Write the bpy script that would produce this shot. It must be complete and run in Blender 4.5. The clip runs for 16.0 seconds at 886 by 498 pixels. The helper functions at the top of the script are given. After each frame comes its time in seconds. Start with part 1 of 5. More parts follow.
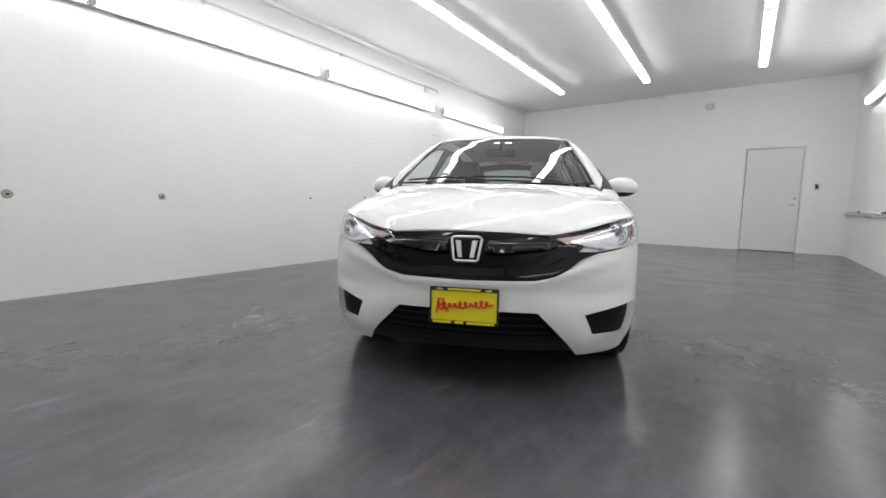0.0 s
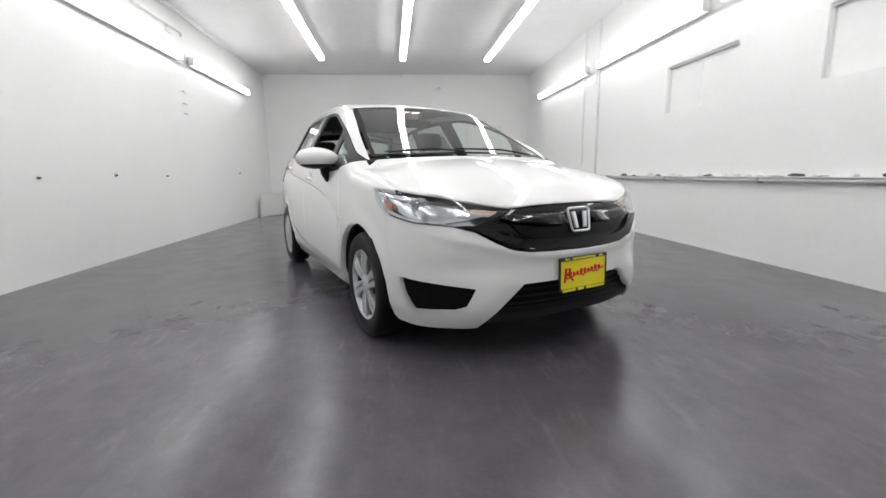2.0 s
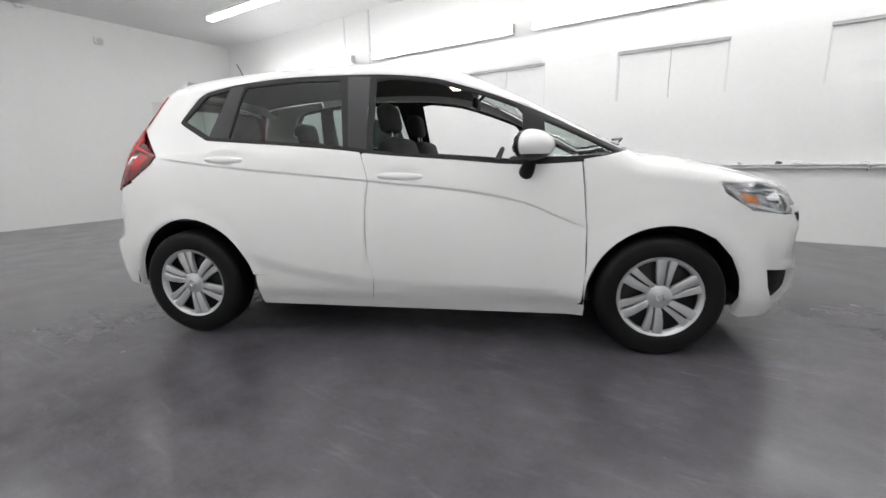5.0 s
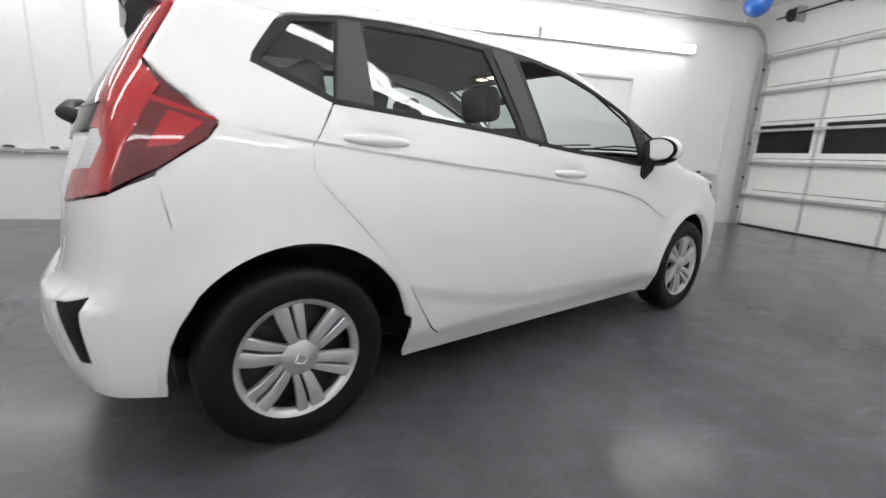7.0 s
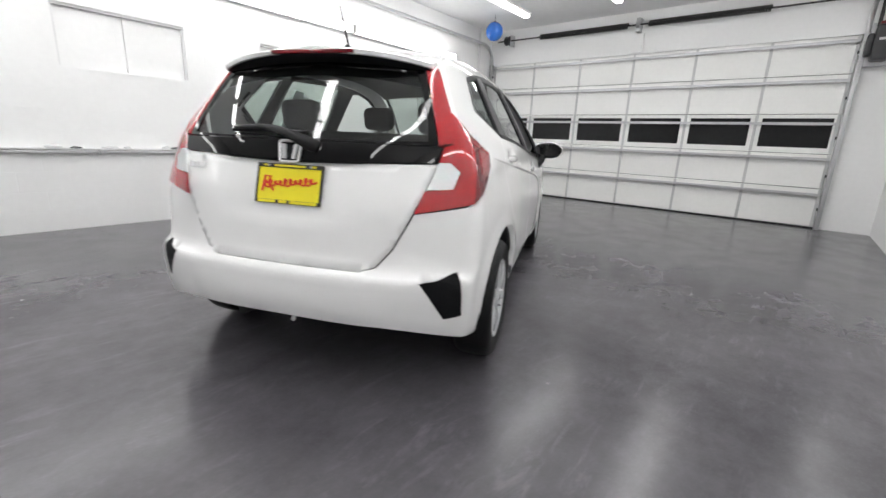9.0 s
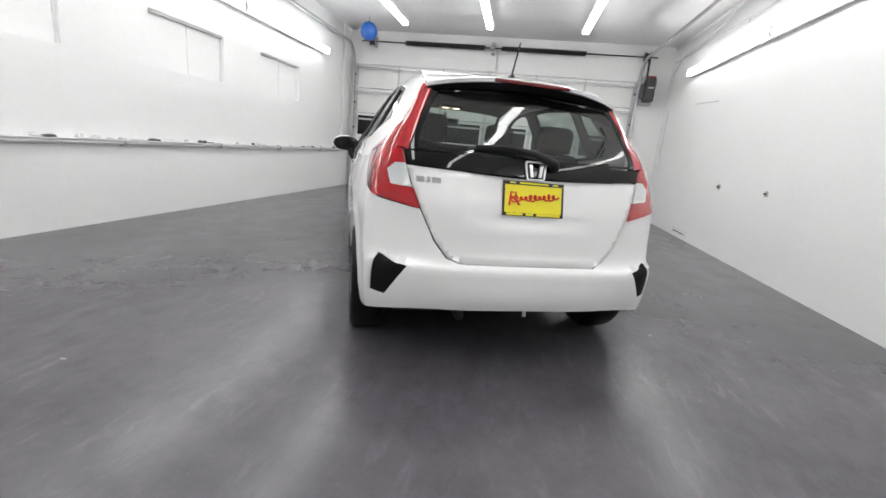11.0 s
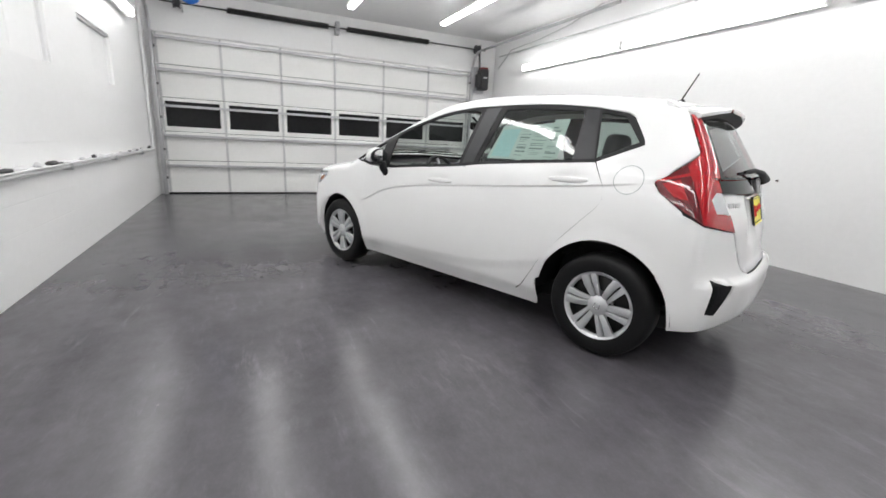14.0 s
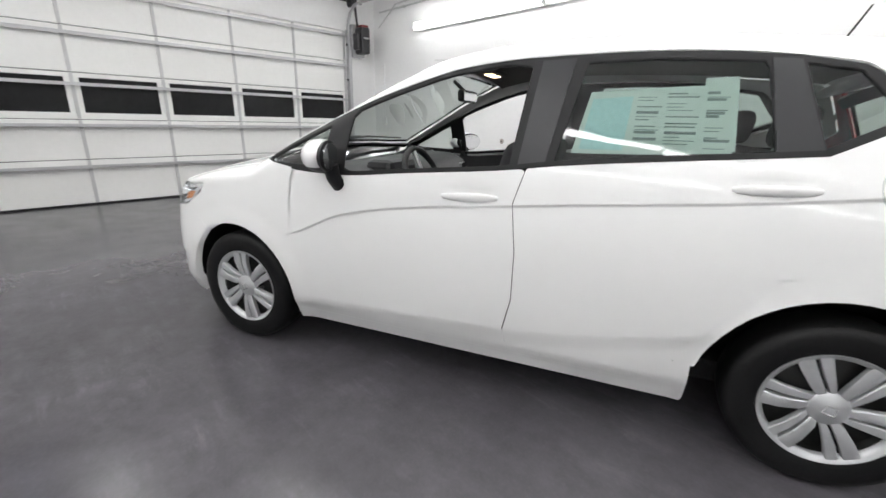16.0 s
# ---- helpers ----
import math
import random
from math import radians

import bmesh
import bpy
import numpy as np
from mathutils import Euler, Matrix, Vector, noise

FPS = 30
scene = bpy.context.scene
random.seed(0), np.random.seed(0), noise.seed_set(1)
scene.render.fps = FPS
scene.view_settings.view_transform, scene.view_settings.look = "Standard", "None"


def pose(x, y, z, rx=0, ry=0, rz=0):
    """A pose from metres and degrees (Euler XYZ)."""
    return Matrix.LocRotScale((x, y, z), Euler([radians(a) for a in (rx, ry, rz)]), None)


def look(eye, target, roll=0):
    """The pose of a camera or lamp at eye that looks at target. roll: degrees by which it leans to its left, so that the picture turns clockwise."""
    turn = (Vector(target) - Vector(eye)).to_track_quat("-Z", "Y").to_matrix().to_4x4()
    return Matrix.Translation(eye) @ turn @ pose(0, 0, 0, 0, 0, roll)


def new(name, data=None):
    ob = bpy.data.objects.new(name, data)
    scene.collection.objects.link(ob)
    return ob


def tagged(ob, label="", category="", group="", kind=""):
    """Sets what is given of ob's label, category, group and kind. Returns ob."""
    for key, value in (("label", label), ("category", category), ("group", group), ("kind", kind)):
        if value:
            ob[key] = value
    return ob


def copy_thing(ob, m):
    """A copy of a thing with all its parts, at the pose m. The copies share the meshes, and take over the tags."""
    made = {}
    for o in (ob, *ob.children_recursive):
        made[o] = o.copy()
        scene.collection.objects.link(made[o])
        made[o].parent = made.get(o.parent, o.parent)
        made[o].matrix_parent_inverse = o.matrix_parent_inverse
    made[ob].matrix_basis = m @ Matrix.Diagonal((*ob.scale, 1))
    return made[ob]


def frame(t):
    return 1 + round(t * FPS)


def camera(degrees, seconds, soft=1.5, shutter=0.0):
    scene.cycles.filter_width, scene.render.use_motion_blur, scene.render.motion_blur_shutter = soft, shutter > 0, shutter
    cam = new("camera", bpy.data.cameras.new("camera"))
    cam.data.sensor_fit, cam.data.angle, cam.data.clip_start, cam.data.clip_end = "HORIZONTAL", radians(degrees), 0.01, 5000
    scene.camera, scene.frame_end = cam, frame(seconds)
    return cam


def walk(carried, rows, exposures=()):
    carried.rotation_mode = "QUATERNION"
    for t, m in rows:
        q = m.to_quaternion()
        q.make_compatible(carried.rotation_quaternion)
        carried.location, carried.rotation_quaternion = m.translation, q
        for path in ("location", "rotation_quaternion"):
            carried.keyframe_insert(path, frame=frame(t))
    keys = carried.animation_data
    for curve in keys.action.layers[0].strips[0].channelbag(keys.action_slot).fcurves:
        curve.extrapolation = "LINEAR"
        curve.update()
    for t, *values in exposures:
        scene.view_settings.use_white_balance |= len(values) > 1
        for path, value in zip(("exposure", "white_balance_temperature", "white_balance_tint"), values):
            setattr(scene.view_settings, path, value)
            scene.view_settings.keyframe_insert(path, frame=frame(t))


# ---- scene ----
cam = camera(92.7, 16.0, shutter=0.3)

PATH = [
    (0, (3.528, 1.813, 0.891), (1.9, 0.67, 0.677), 0.9),
    (0.5, (3.68, 1.43, 0.922), (1.938, 0.491, 0.637), 0.8),
    (1, (3.84, 1.001, 0.938), (1.946, 0.455, 0.598), 0.3),
    (1.5, (3.824, 0.492, 0.912), (1.865, 0.303, 0.553), -0.4),
    (2, (3.861, -0.051, 0.914), (1.902, 0.149, 0.564), -1.0),
    (2.5, (3.737, -0.608, 0.91), (1.864, -0.024, 0.521), -5.9),
    (3, (3.519, -1.116, 0.939), (1.728, -0.307, 0.569), -4.4),
    (3.5, (3.201, -1.598, 0.951), (1.545, -0.578, 0.486), -5.7),
    (3.7, (3.035, -1.772, 0.965), (1.437, -0.667, 0.49), -5.4),
    (6, (0.471, -2.585, 0.981), (0.112, -0.649, 0.632), 2.1),
    (6.5, (-0.098, -2.584, 0.978), (-0.034, -0.612, 0.651), 3.0),
    (7, (-0.709, -2.564, 0.958), (-0.25, -0.667, 0.524), 2.4),
    (7.5, (-1.259, -2.544, 1.006), (-0.347, -0.825, 0.544), 5.5),
    (8, (-1.718, -2.51, 1.004), (-0.407, -1.053, 0.608), 6.7),
    (8.5, (-2.161, -2.462, 1.017), (-0.604, -1.281, 0.591), 5.0),
    (9, (-2.631, -2.314, 1.073), (-1.124, -1.097, 0.577), 2.5),
    (9.5, (-3.042, -2.0, 1.095), (-1.46, -0.87, 0.628), 2.9),
    (10, (-3.402, -1.622, 1.112), (-1.658, -0.763, 0.643), 4.5),
    (10.2, (-3.5, -1.419, 1.074), (-1.705, -0.664, 0.619), 4.7),
    (12.3, (-3.884, 0.624, 1.07), (-1.983, 0.271, 0.559), 5.6),
    (12.5, (-3.874, 0.84, 1.07), (-1.99, 0.405, 0.559), 4.7),
    (13, (-3.762, 1.365, 1.091), (-1.951, 0.745, 0.512), 2.7),
    (13.5, (-3.52, 1.765, 1.135), (-1.712, 1.159, 0.533), 1.4),
    (14, (-3.171, 2.05, 1.164), (-1.416, 1.225, 0.676), 3.0),
    (14.5, (-2.767, 2.224, 1.186), (-1.122, 1.187, 0.72), 2.4),
    (15, (-2.294, 2.279, 1.179), (-0.691, 1.195, 0.673), 2.2),
    (15.5, (-1.849, 2.213, 1.17), (-0.363, 0.963, 0.691), 1.9),
    (16, (-1.425, 1.996, 1.176), (-0.065, 0.647, 0.601), 1.2),
]
walk(cam, [(t, look(eye, target, roll)) for t, eye, target, roll in PATH],
     exposures=[(0, .28), (2, .38), (3.5, .42), (6, .42), (8, .56), (10, .58), (12.5, .46), (14.5, .58), (16, .62)])

# ---- light ----
world = bpy.data.worlds.new("world")
scene.world = world
world.use_nodes = True
world.node_tree.nodes["Background"].inputs[0].default_value = (1, 1, 1, 1)
world.node_tree.nodes["Background"].inputs[1].default_value = 0.05
TUBE_STRENGTH = 11.0
WALL_TUBE_STRENGTH = 7.5


# ---- materials ----
def mat(name, colour, rough=.5, metal=0., vary=.0, scale=6., bump=0., bump_scale=60., coat=0., rough_vary=0., spec=.5):
    """Principled material with two scales of colour variation and fine relief."""
    m = bpy.data.materials.new(name)
    m.use_nodes = True
    nt = m.node_tree
    b = nt.nodes["Principled BSDF"]
    b.inputs["Base Color"].default_value = (*colour, 1)
    b.inputs["Roughness"].default_value = rough
    b.inputs["Metallic"].default_value = metal
    b.inputs["Coat Weight"].default_value = coat
    b.inputs["Coat Roughness"].default_value = .03
    b.inputs["Specular IOR Level"].default_value = spec
    tc = nt.nodes.new("ShaderNodeTexCoord")
    if vary:
        fine = nt.nodes.new("ShaderNodeTexNoise")
        fine.inputs["Scale"].default_value = scale * 7
        fine.inputs["Detail"].default_value = 6
        big = nt.nodes.new("ShaderNodeTexNoise")
        big.inputs["Scale"].default_value = scale * .5
        big.inputs["Detail"].default_value = 3
        for n in (fine, big):
            nt.links.new(tc.outputs["Object"], n.inputs["Vector"])
        add = nt.nodes.new("ShaderNodeMath")
        nt.links.new(fine.outputs[0], add.inputs[0])
        nt.links.new(big.outputs[0], add.inputs[1])
        ramp = nt.nodes.new("ShaderNodeMapRange")
        ramp.inputs["From Min"].default_value, ramp.inputs["From Max"].default_value = .6, 1.4
        ramp.inputs["To Min"].default_value, ramp.inputs["To Max"].default_value = 1 - vary, 1 + vary
        nt.links.new(add.outputs[0], ramp.inputs["Value"])
        mul = nt.nodes.new("ShaderNodeVectorMath")
        mul.operation = "SCALE"
        mul.inputs[0].default_value = colour
        nt.links.new(ramp.outputs[0], mul.inputs["Scale"])
        nt.links.new(mul.outputs[0], b.inputs["Base Color"])
        if rough_vary:
            rr = nt.nodes.new("ShaderNodeMapRange")
            rr.inputs["From Min"].default_value, rr.inputs["From Max"].default_value = .6, 1.4
            rr.inputs["To Min"].default_value, rr.inputs["To Max"].default_value = rough - rough_vary, rough + rough_vary
            nt.links.new(add.outputs[0], rr.inputs["Value"])
            nt.links.new(rr.outputs[0], b.inputs["Roughness"])
    if bump:
        n = nt.nodes.new("ShaderNodeTexNoise")
        n.inputs["Scale"].default_value = bump_scale
        n.inputs["Detail"].default_value = 5
        nt.links.new(tc.outputs["Object"], n.inputs["Vector"])
        bp = nt.nodes.new("ShaderNodeBump")
        bp.inputs["Strength"].default_value = bump
        bp.inputs["Distance"].default_value = .01
        nt.links.new(n.outputs[0], bp.inputs["Height"])
        nt.links.new(bp.outputs[0], b.inputs["Normal"])
    return m


def pane(name, tint):
    """Thin glass: clear with a tint, mirror-like towards grazing angles."""
    m = bpy.data.materials.new(name)
    m.use_nodes = True
    nt = m.node_tree
    nt.nodes.clear()
    out = nt.nodes.new("ShaderNodeOutputMaterial")
    mix = nt.nodes.new("ShaderNodeMixShader")
    lw = nt.nodes.new("ShaderNodeLayerWeight")
    lw.inputs["Blend"].default_value = .5
    pw = nt.nodes.new("ShaderNodeMath")
    pw.operation = "POWER"
    pw.inputs[1].default_value = 4.0
    nt.links.new(lw.outputs["Facing"], pw.inputs[0])
    fr = nt.nodes.new("ShaderNodeMath")
    fr.operation = "MULTIPLY_ADD"
    fr.inputs[1].default_value, fr.inputs[2].default_value = .9, .075
    nt.links.new(pw.outputs[0], fr.inputs[0])
    tr = nt.nodes.new("ShaderNodeBsdfTransparent")
    tr.inputs[0].default_value = (*tint, 1)
    gl = nt.nodes.new("ShaderNodeBsdfGlossy")
    gl.inputs["Roughness"].default_value = .02
    nt.links.new(fr.outputs[0], mix.inputs[0])
    nt.links.new(tr.outputs[0], mix.inputs[1])
    nt.links.new(gl.outputs[0], mix.inputs[2])
    nt.links.new(mix.outputs[0], out.inputs[0])
    return m


def glow(name, colour, strength):
    m = bpy.data.materials.new(name)
    m.use_nodes = True
    nt = m.node_tree
    nt.nodes.clear()
    out = nt.nodes.new("ShaderNodeOutputMaterial")
    em = nt.nodes.new("ShaderNodeEmission")
    em.inputs[0].default_value, em.inputs[1].default_value = (*colour, 1), strength
    nt.links.new(em.outputs[0], out.inputs[0])
    return m


def block_wall():
    """White paint over concrete blocks: soft joints and roller texture."""
    m = mat("painted_block", (.85, .85, .845), .55, vary=.025, scale=2.5)
    nt = m.node_tree
    b = nt.nodes["Principled BSDF"]
    geo = nt.nodes.new("ShaderNodeNewGeometry")
    sep = nt.nodes.new("ShaderNodeSeparateXYZ")
    nt.links.new(geo.outputs["Position"], sep.inputs[0])
    com = nt.nodes.new("ShaderNodeCombineXYZ")
    add = nt.nodes.new("ShaderNodeMath")
    nt.links.new(sep.outputs[0], add.inputs[0])
    nt.links.new(sep.outputs[1], add.inputs[1])
    nt.links.new(add.outputs[0], com.inputs[0])
    nt.links.new(sep.outputs[2], com.inputs[1])
    br = nt.nodes.new("ShaderNodeTexBrick")
    br.inputs["Scale"].default_value = 1
    br.inputs["Brick Width"].default_value, br.inputs["Row Height"].default_value = .406, .203
    br.inputs["Mortar Size"].default_value, br.inputs["Mortar Smooth"].default_value = .006, 1.0
    br.inputs["Color1"].default_value = br.inputs["Color2"].default_value = (1, 1, 1, 1)
    br.inputs["Mortar"].default_value = (0, 0, 0, 1)
    nt.links.new(com.outputs[0], br.inputs["Vector"])
    fade = nt.nodes.new("ShaderNodeTexNoise")
    fade.inputs["Scale"].default_value = .9
    nt.links.new(geo.outputs["Position"], fade.inputs["Vector"])
    rough = nt.nodes.new("ShaderNodeTexNoise")
    rough.inputs["Scale"].default_value = 45
    rough.inputs["Detail"].default_value = 6
    nt.links.new(geo.outputs["Position"], rough.inputs["Vector"])
    mul = nt.nodes.new("ShaderNodeMath")
    mul.operation = "MULTIPLY"
    nt.links.new(br.outputs[0], mul.inputs[0])
    nt.links.new(fade.outputs[0], mul.inputs[1])
    mad = nt.nodes.new("ShaderNodeMath")
    mad.operation = "MULTIPLY_ADD"
    nt.links.new(rough.outputs[0], mad.inputs[0])
    mad.inputs[1].default_value = .35
    nt.links.new(mul.outputs[0], mad.inputs[2])
    bp = nt.nodes.new("ShaderNodeBump")
    bp.inputs["Strength"].default_value, bp.inputs["Distance"].default_value = .22, .006
    nt.links.new(mad.outputs[0], bp.inputs["Height"])
    nt.links.new(bp.outputs[0], b.inputs["Normal"])
    return m


def sealed_floor():
    """Dark sealed concrete: patchy grey, scuffs, worn gloss."""
    m = bpy.data.materials.new("sealed_concrete")
    m.use_nodes = True
    nt = m.node_tree
    b = nt.nodes["Principled BSDF"]
    geo = nt.nodes.new("ShaderNodeNewGeometry")

    def noise_node(scale, detail, rough=.55, dist=0.):
        n = nt.nodes.new("ShaderNodeTexNoise")
        n.inputs["Scale"].default_value, n.inputs["Detail"].default_value = scale, detail
        n.inputs["Roughness"].default_value, n.inputs["Distortion"].default_value = rough, dist
        nt.links.new(geo.outputs["Position"], n.inputs["Vector"])
        return n.outputs[0]

    def remap(v, a, c, lo, hi):
        r = nt.nodes.new("ShaderNodeMapRange")
        r.inputs["From Min"].default_value, r.inputs["From Max"].default_value = a, c
        r.inputs["To Min"].default_value, r.inputs["To Max"].default_value = lo, hi
        nt.links.new(v, r.inputs["Value"])
        return r.outputs[0]

    def op(kind, a, c):
        n = nt.nodes.new("ShaderNodeMath")
        n.operation = kind
        for k, v in enumerate((a, c)):
            if isinstance(v, (int, float)):
                n.inputs[k].default_value = v
            else:
                nt.links.new(v, n.inputs[k])
        return n.outputs[0]

    patch = remap(noise_node(.8, 5, .6), .3, .7, .72, 1.25)
    mottle = remap(noise_node(7, 12, .78), .25, .75, .80, 1.22)
    mp = nt.nodes.new("ShaderNodeMapping")
    mp.inputs["Rotation"].default_value = (0, 0, .6)
    mp.inputs["Scale"].default_value = (3.2, 10, 1)
    nt.links.new(geo.outputs["Position"], mp.inputs["Vector"])
    streak = nt.nodes.new("ShaderNodeTexNoise")
    streak.inputs["Scale"].default_value, streak.inputs["Detail"].default_value = 1.0, 7
    nt.links.new(mp.outputs[0], streak.inputs["Vector"])
    scuff = op("MULTIPLY", remap(streak.outputs[0], .48, .85, 0, .05), remap(noise_node(1.1, 7, .7), .42, .75, 0, 1))
    mp2 = nt.nodes.new("ShaderNodeMapping")
    mp2.inputs["Rotation"].default_value = (0, 0, -.9)
    mp2.inputs["Scale"].default_value = (3.5, 16, 1)
    nt.links.new(geo.outputs["Position"], mp2.inputs["Vector"])
    drag = nt.nodes.new("ShaderNodeTexNoise")
    drag.inputs["Scale"].default_value, drag.inputs["Detail"].default_value = 1.0, 9
    drag.inputs["Roughness"].default_value, drag.inputs["Distortion"].default_value = .68, .6
    nt.links.new(mp2.outputs[0], drag.inputs["Vector"])
    scrape = op("MULTIPLY", remap(drag.outputs[0], .52, .80, 0, .085), remap(noise_node(1.7, 6, .65), .46, .66, 0, 1))
    scuff = op("ADD", scuff, scrape)
    speck = remap(noise_node(70, 3, .6), .5, .8, 0, .012)
    val = op("ADD", op("ADD", op("MULTIPLY", op("MULTIPLY", patch, mottle), FLOOR_GREY), scuff), speck)
    com = nt.nodes.new("ShaderNodeCombineColor")
    nt.links.new(val, com.inputs[0])
    nt.links.new(op("MULTIPLY", val, .95), com.inputs[1])
    nt.links.new(op("MULTIPLY", val, 1.06), com.inputs[2])
    nt.links.new(com.outputs[0], b.inputs["Base Color"])
    nt.links.new(remap(noise_node(3.5, 6, .6), .2, .8, .15, .29), b.inputs["Roughness"])
    bp = nt.nodes.new("ShaderNodeBump")
    bp.inputs["Strength"].default_value, bp.inputs["Distance"].default_value = .06, .01
    nt.links.new(noise_node(11, 6, .55), bp.inputs["Height"])
    nt.links.new(bp.outputs[0], b.inputs["Normal"])
    return m


FLOOR_GREY = .088
WALL = block_wall()
CEILING = mat("ceiling_paint", (.85, .85, .85), .6, vary=.04, scale=1.2, bump=.1, bump_scale=20)
FLOOR = sealed_floor()
DOORPAINT = mat("door_paint", (.78, .78, .77), .4, vary=.02, scale=3)
STEEL = mat("galvanised_steel", (.50, .50, .51), .42, .7, vary=.12, scale=8)
WHITEPIPE = mat("painted_conduit", (.76, .76, .76), .45, vary=.04, scale=8)
GREYTRIM = mat("grey_paint", (.56, .56, .56), .5, vary=.08, scale=6)
STILE = mat("stile_steel", (.55, .55, .55), .5, .2, vary=.08, scale=8)
GARAGE = mat("garage_panel", (.84, .84, .82), .45, vary=.03, scale=3)
DARKPANE = mat("night_glass", (.012, .012, .013), .12, spec=.3, vary=.2, scale=2)
BLACKSTEEL = mat("black_steel", (.018, .018, .018), .45, vary=.25, scale=20, bump=.1)
DARKPLASTIC = mat("dark_plastic", (.026, .026, .029), .45, vary=.1, scale=12)
REDPLASTIC = mat("red_plastic", (.22, .02, .02), .4, vary=.1)
BLUE = mat("blue_vinyl", (.02, .13, .50), .25, vary=.08, scale=3, coat=.4)
TAPE = mat("crumpled_film", (.70, .70, .70), .35, vary=.08, scale=14, bump=.3, bump_scale=30)
SOOT = mat("dark_scrap", (.06, .06, .06), .6, vary=.2, scale=14)
STAIN = mat("hole_stain", (.42, .38, .35), .7, vary=.15, scale=30)
TUBE = glow("fluorescent", (1.0, 1.0, 1.0), TUBE_STRENGTH)
WALLTUBE = glow("dim_fluorescent", (1.0, 1.0, 1.0), WALL_TUBE_STRENGTH)

PAINT = mat("white_car_paint", (.84, .84, .835), .55, vary=.008, scale=2, coat=1.0, spec=.12)
GLOSSBLACK = mat("gloss_black", (.004, .004, .0045), .035, vary=.1, scale=4, spec=.32)
SATINBLACK = mat("satin_black_film", (.018, .018, .021), .36, vary=.06, scale=6, bump=.03, bump_scale=200)
TRIMBLACK = mat("black_trim", (.010, .010, .011), .5, spec=.3, vary=.15, scale=14, bump=.06, bump_scale=150)
MESHBLACK = mat("black_mesh", (.006, .006, .007), .6, spec=.15, vary=.3, scale=40, bump=.4, bump_scale=90)
GRILLEMESH = mat("gloss_honeycomb", (.004, .004, .0045), .22, spec=.18, vary=.2, scale=30, bump=.12, bump_scale=60)
RUBBER = mat("tyre_rubber", (.006, .006, .0064), .50, spec=.25, vary=.2, scale=14, bump=.12, bump_scale=80)
SILVER = mat("silver_paint", (.60, .61, .62), .32, .6, vary=.03, scale=8)
EMBLEM = mat("bright_emblem", (.82, .82, .83), .28, .55, vary=.02, scale=5)
CHROME = mat("chrome", (.80, .80, .81), .08, 1.0, vary=.02, scale=5)
LAMPRED = mat("red_lens", (.42, .004, .009), .06, coat=1.0, vary=.10, scale=9, spec=.4)
LAMPDARK = mat("dark_red_lens", (.13, .002, .006), .07, spec=.4, coat=.8, vary=.25, scale=9)
LAMPCLEAR = mat("clear_ribbed_lens", (.74, .75, .76), .18, .15, vary=.06, scale=18, bump=.12, bump_scale=45, coat=.8)
REFLECTOR = mat("lamp_reflector", (.72, .73, .75), .20, .85, vary=.25, scale=16)
PALEAMBER = mat("pale_amber_lens", (.72, .52, .44), .2, coat=.5, vary=.1, scale=20)
AMBER = mat("amber_lens", (.70, .28, .12), .2, coat=.6, vary=.1, scale=20)
GLASS = pane("window_glass", (.80, .86, .83))
DARKGLASS = pane("tinted_glass", (.60, .67, .64))
REARGLASS = pane("hatch_glass", (.58, .64, .61))
LENS = pane("lamp_cover", (.93, .95, .96))
FABRIC = mat("black_fabric", (.022, .022, .024), .85, vary=.08, scale=30)
CABIN = mat("cabin_plastic", (.028, .028, .030), .55, vary=.15, scale=14, bump=.1, bump_scale=120)
LINER = mat("headliner", (.22, .21, .20), .9, vary=.06, scale=20)
YELLOW = mat("yellow_plate", (.85, .74, .02), .4, vary=.03, scale=9)
REDINK = mat("red_ink", (.70, .04, .02), .45, vary=.05)
BLACKINK = mat("black_ink", (.02, .02, .02), .5, vary=.1)
PAPER = mat("sticker_paper", (.72, .80, .77), .6, vary=.03, scale=12)
PAPERBLUE = mat("sticker_blue", (.55, .80, .83), .6, vary=.10, scale=9)
GREYINK = mat("grey_ink", (.26, .30, .30), .6, vary=.1)
MAPLAMP = glow("map_lamp_glow", (1.0, .75, .5), 6.0)


# ---- mesh helpers ----
def part(name, bm, material, parent=None, label="", smooth=None):
    """Link a bmesh as one mesh object, as a child of parent."""
    me = bpy.data.meshes.new(name)
    bmesh.ops.recalc_face_normals(bm, faces=bm.faces)
    bm.to_mesh(me)
    bm.free()
    me.materials.append(material)
    if smooth is not None:
        me.shade_smooth()
        me.set_sharp_from_angle(angle=radians(smooth))
    ob = new(name, me)
    if parent:
        ob.parent = parent
    if label:
        tagged(ob, label)
    return ob


def add_box(bm, x0, y0, z0, x1, y1, z1, bevel=.0, m=None, seg=2):
    g = bmesh.ops.create_cube(bm, size=1)["verts"]
    for v in g:
        v.co = Vector(((x0 + x1) / 2 + v.co.x * (x1 - x0), (y0 + y1) / 2 + v.co.y * (y1 - y0), (z0 + z1) / 2 + v.co.z * (z1 - z0)))
    if bevel:
        edges = list({e for v in g for e in v.link_edges})
        r = bmesh.ops.bevel(bm, geom=edges, offset=bevel, segments=seg, profile=.5, affect="EDGES")
        g = list({v for f in r["faces"] for v in f.verts} | {v for v in g if v.is_valid})
        g = list({v for u in g for f in u.link_faces for v in f.verts})
    if m is not None:
        for v in g:
            v.co = m @ v.co
    return g


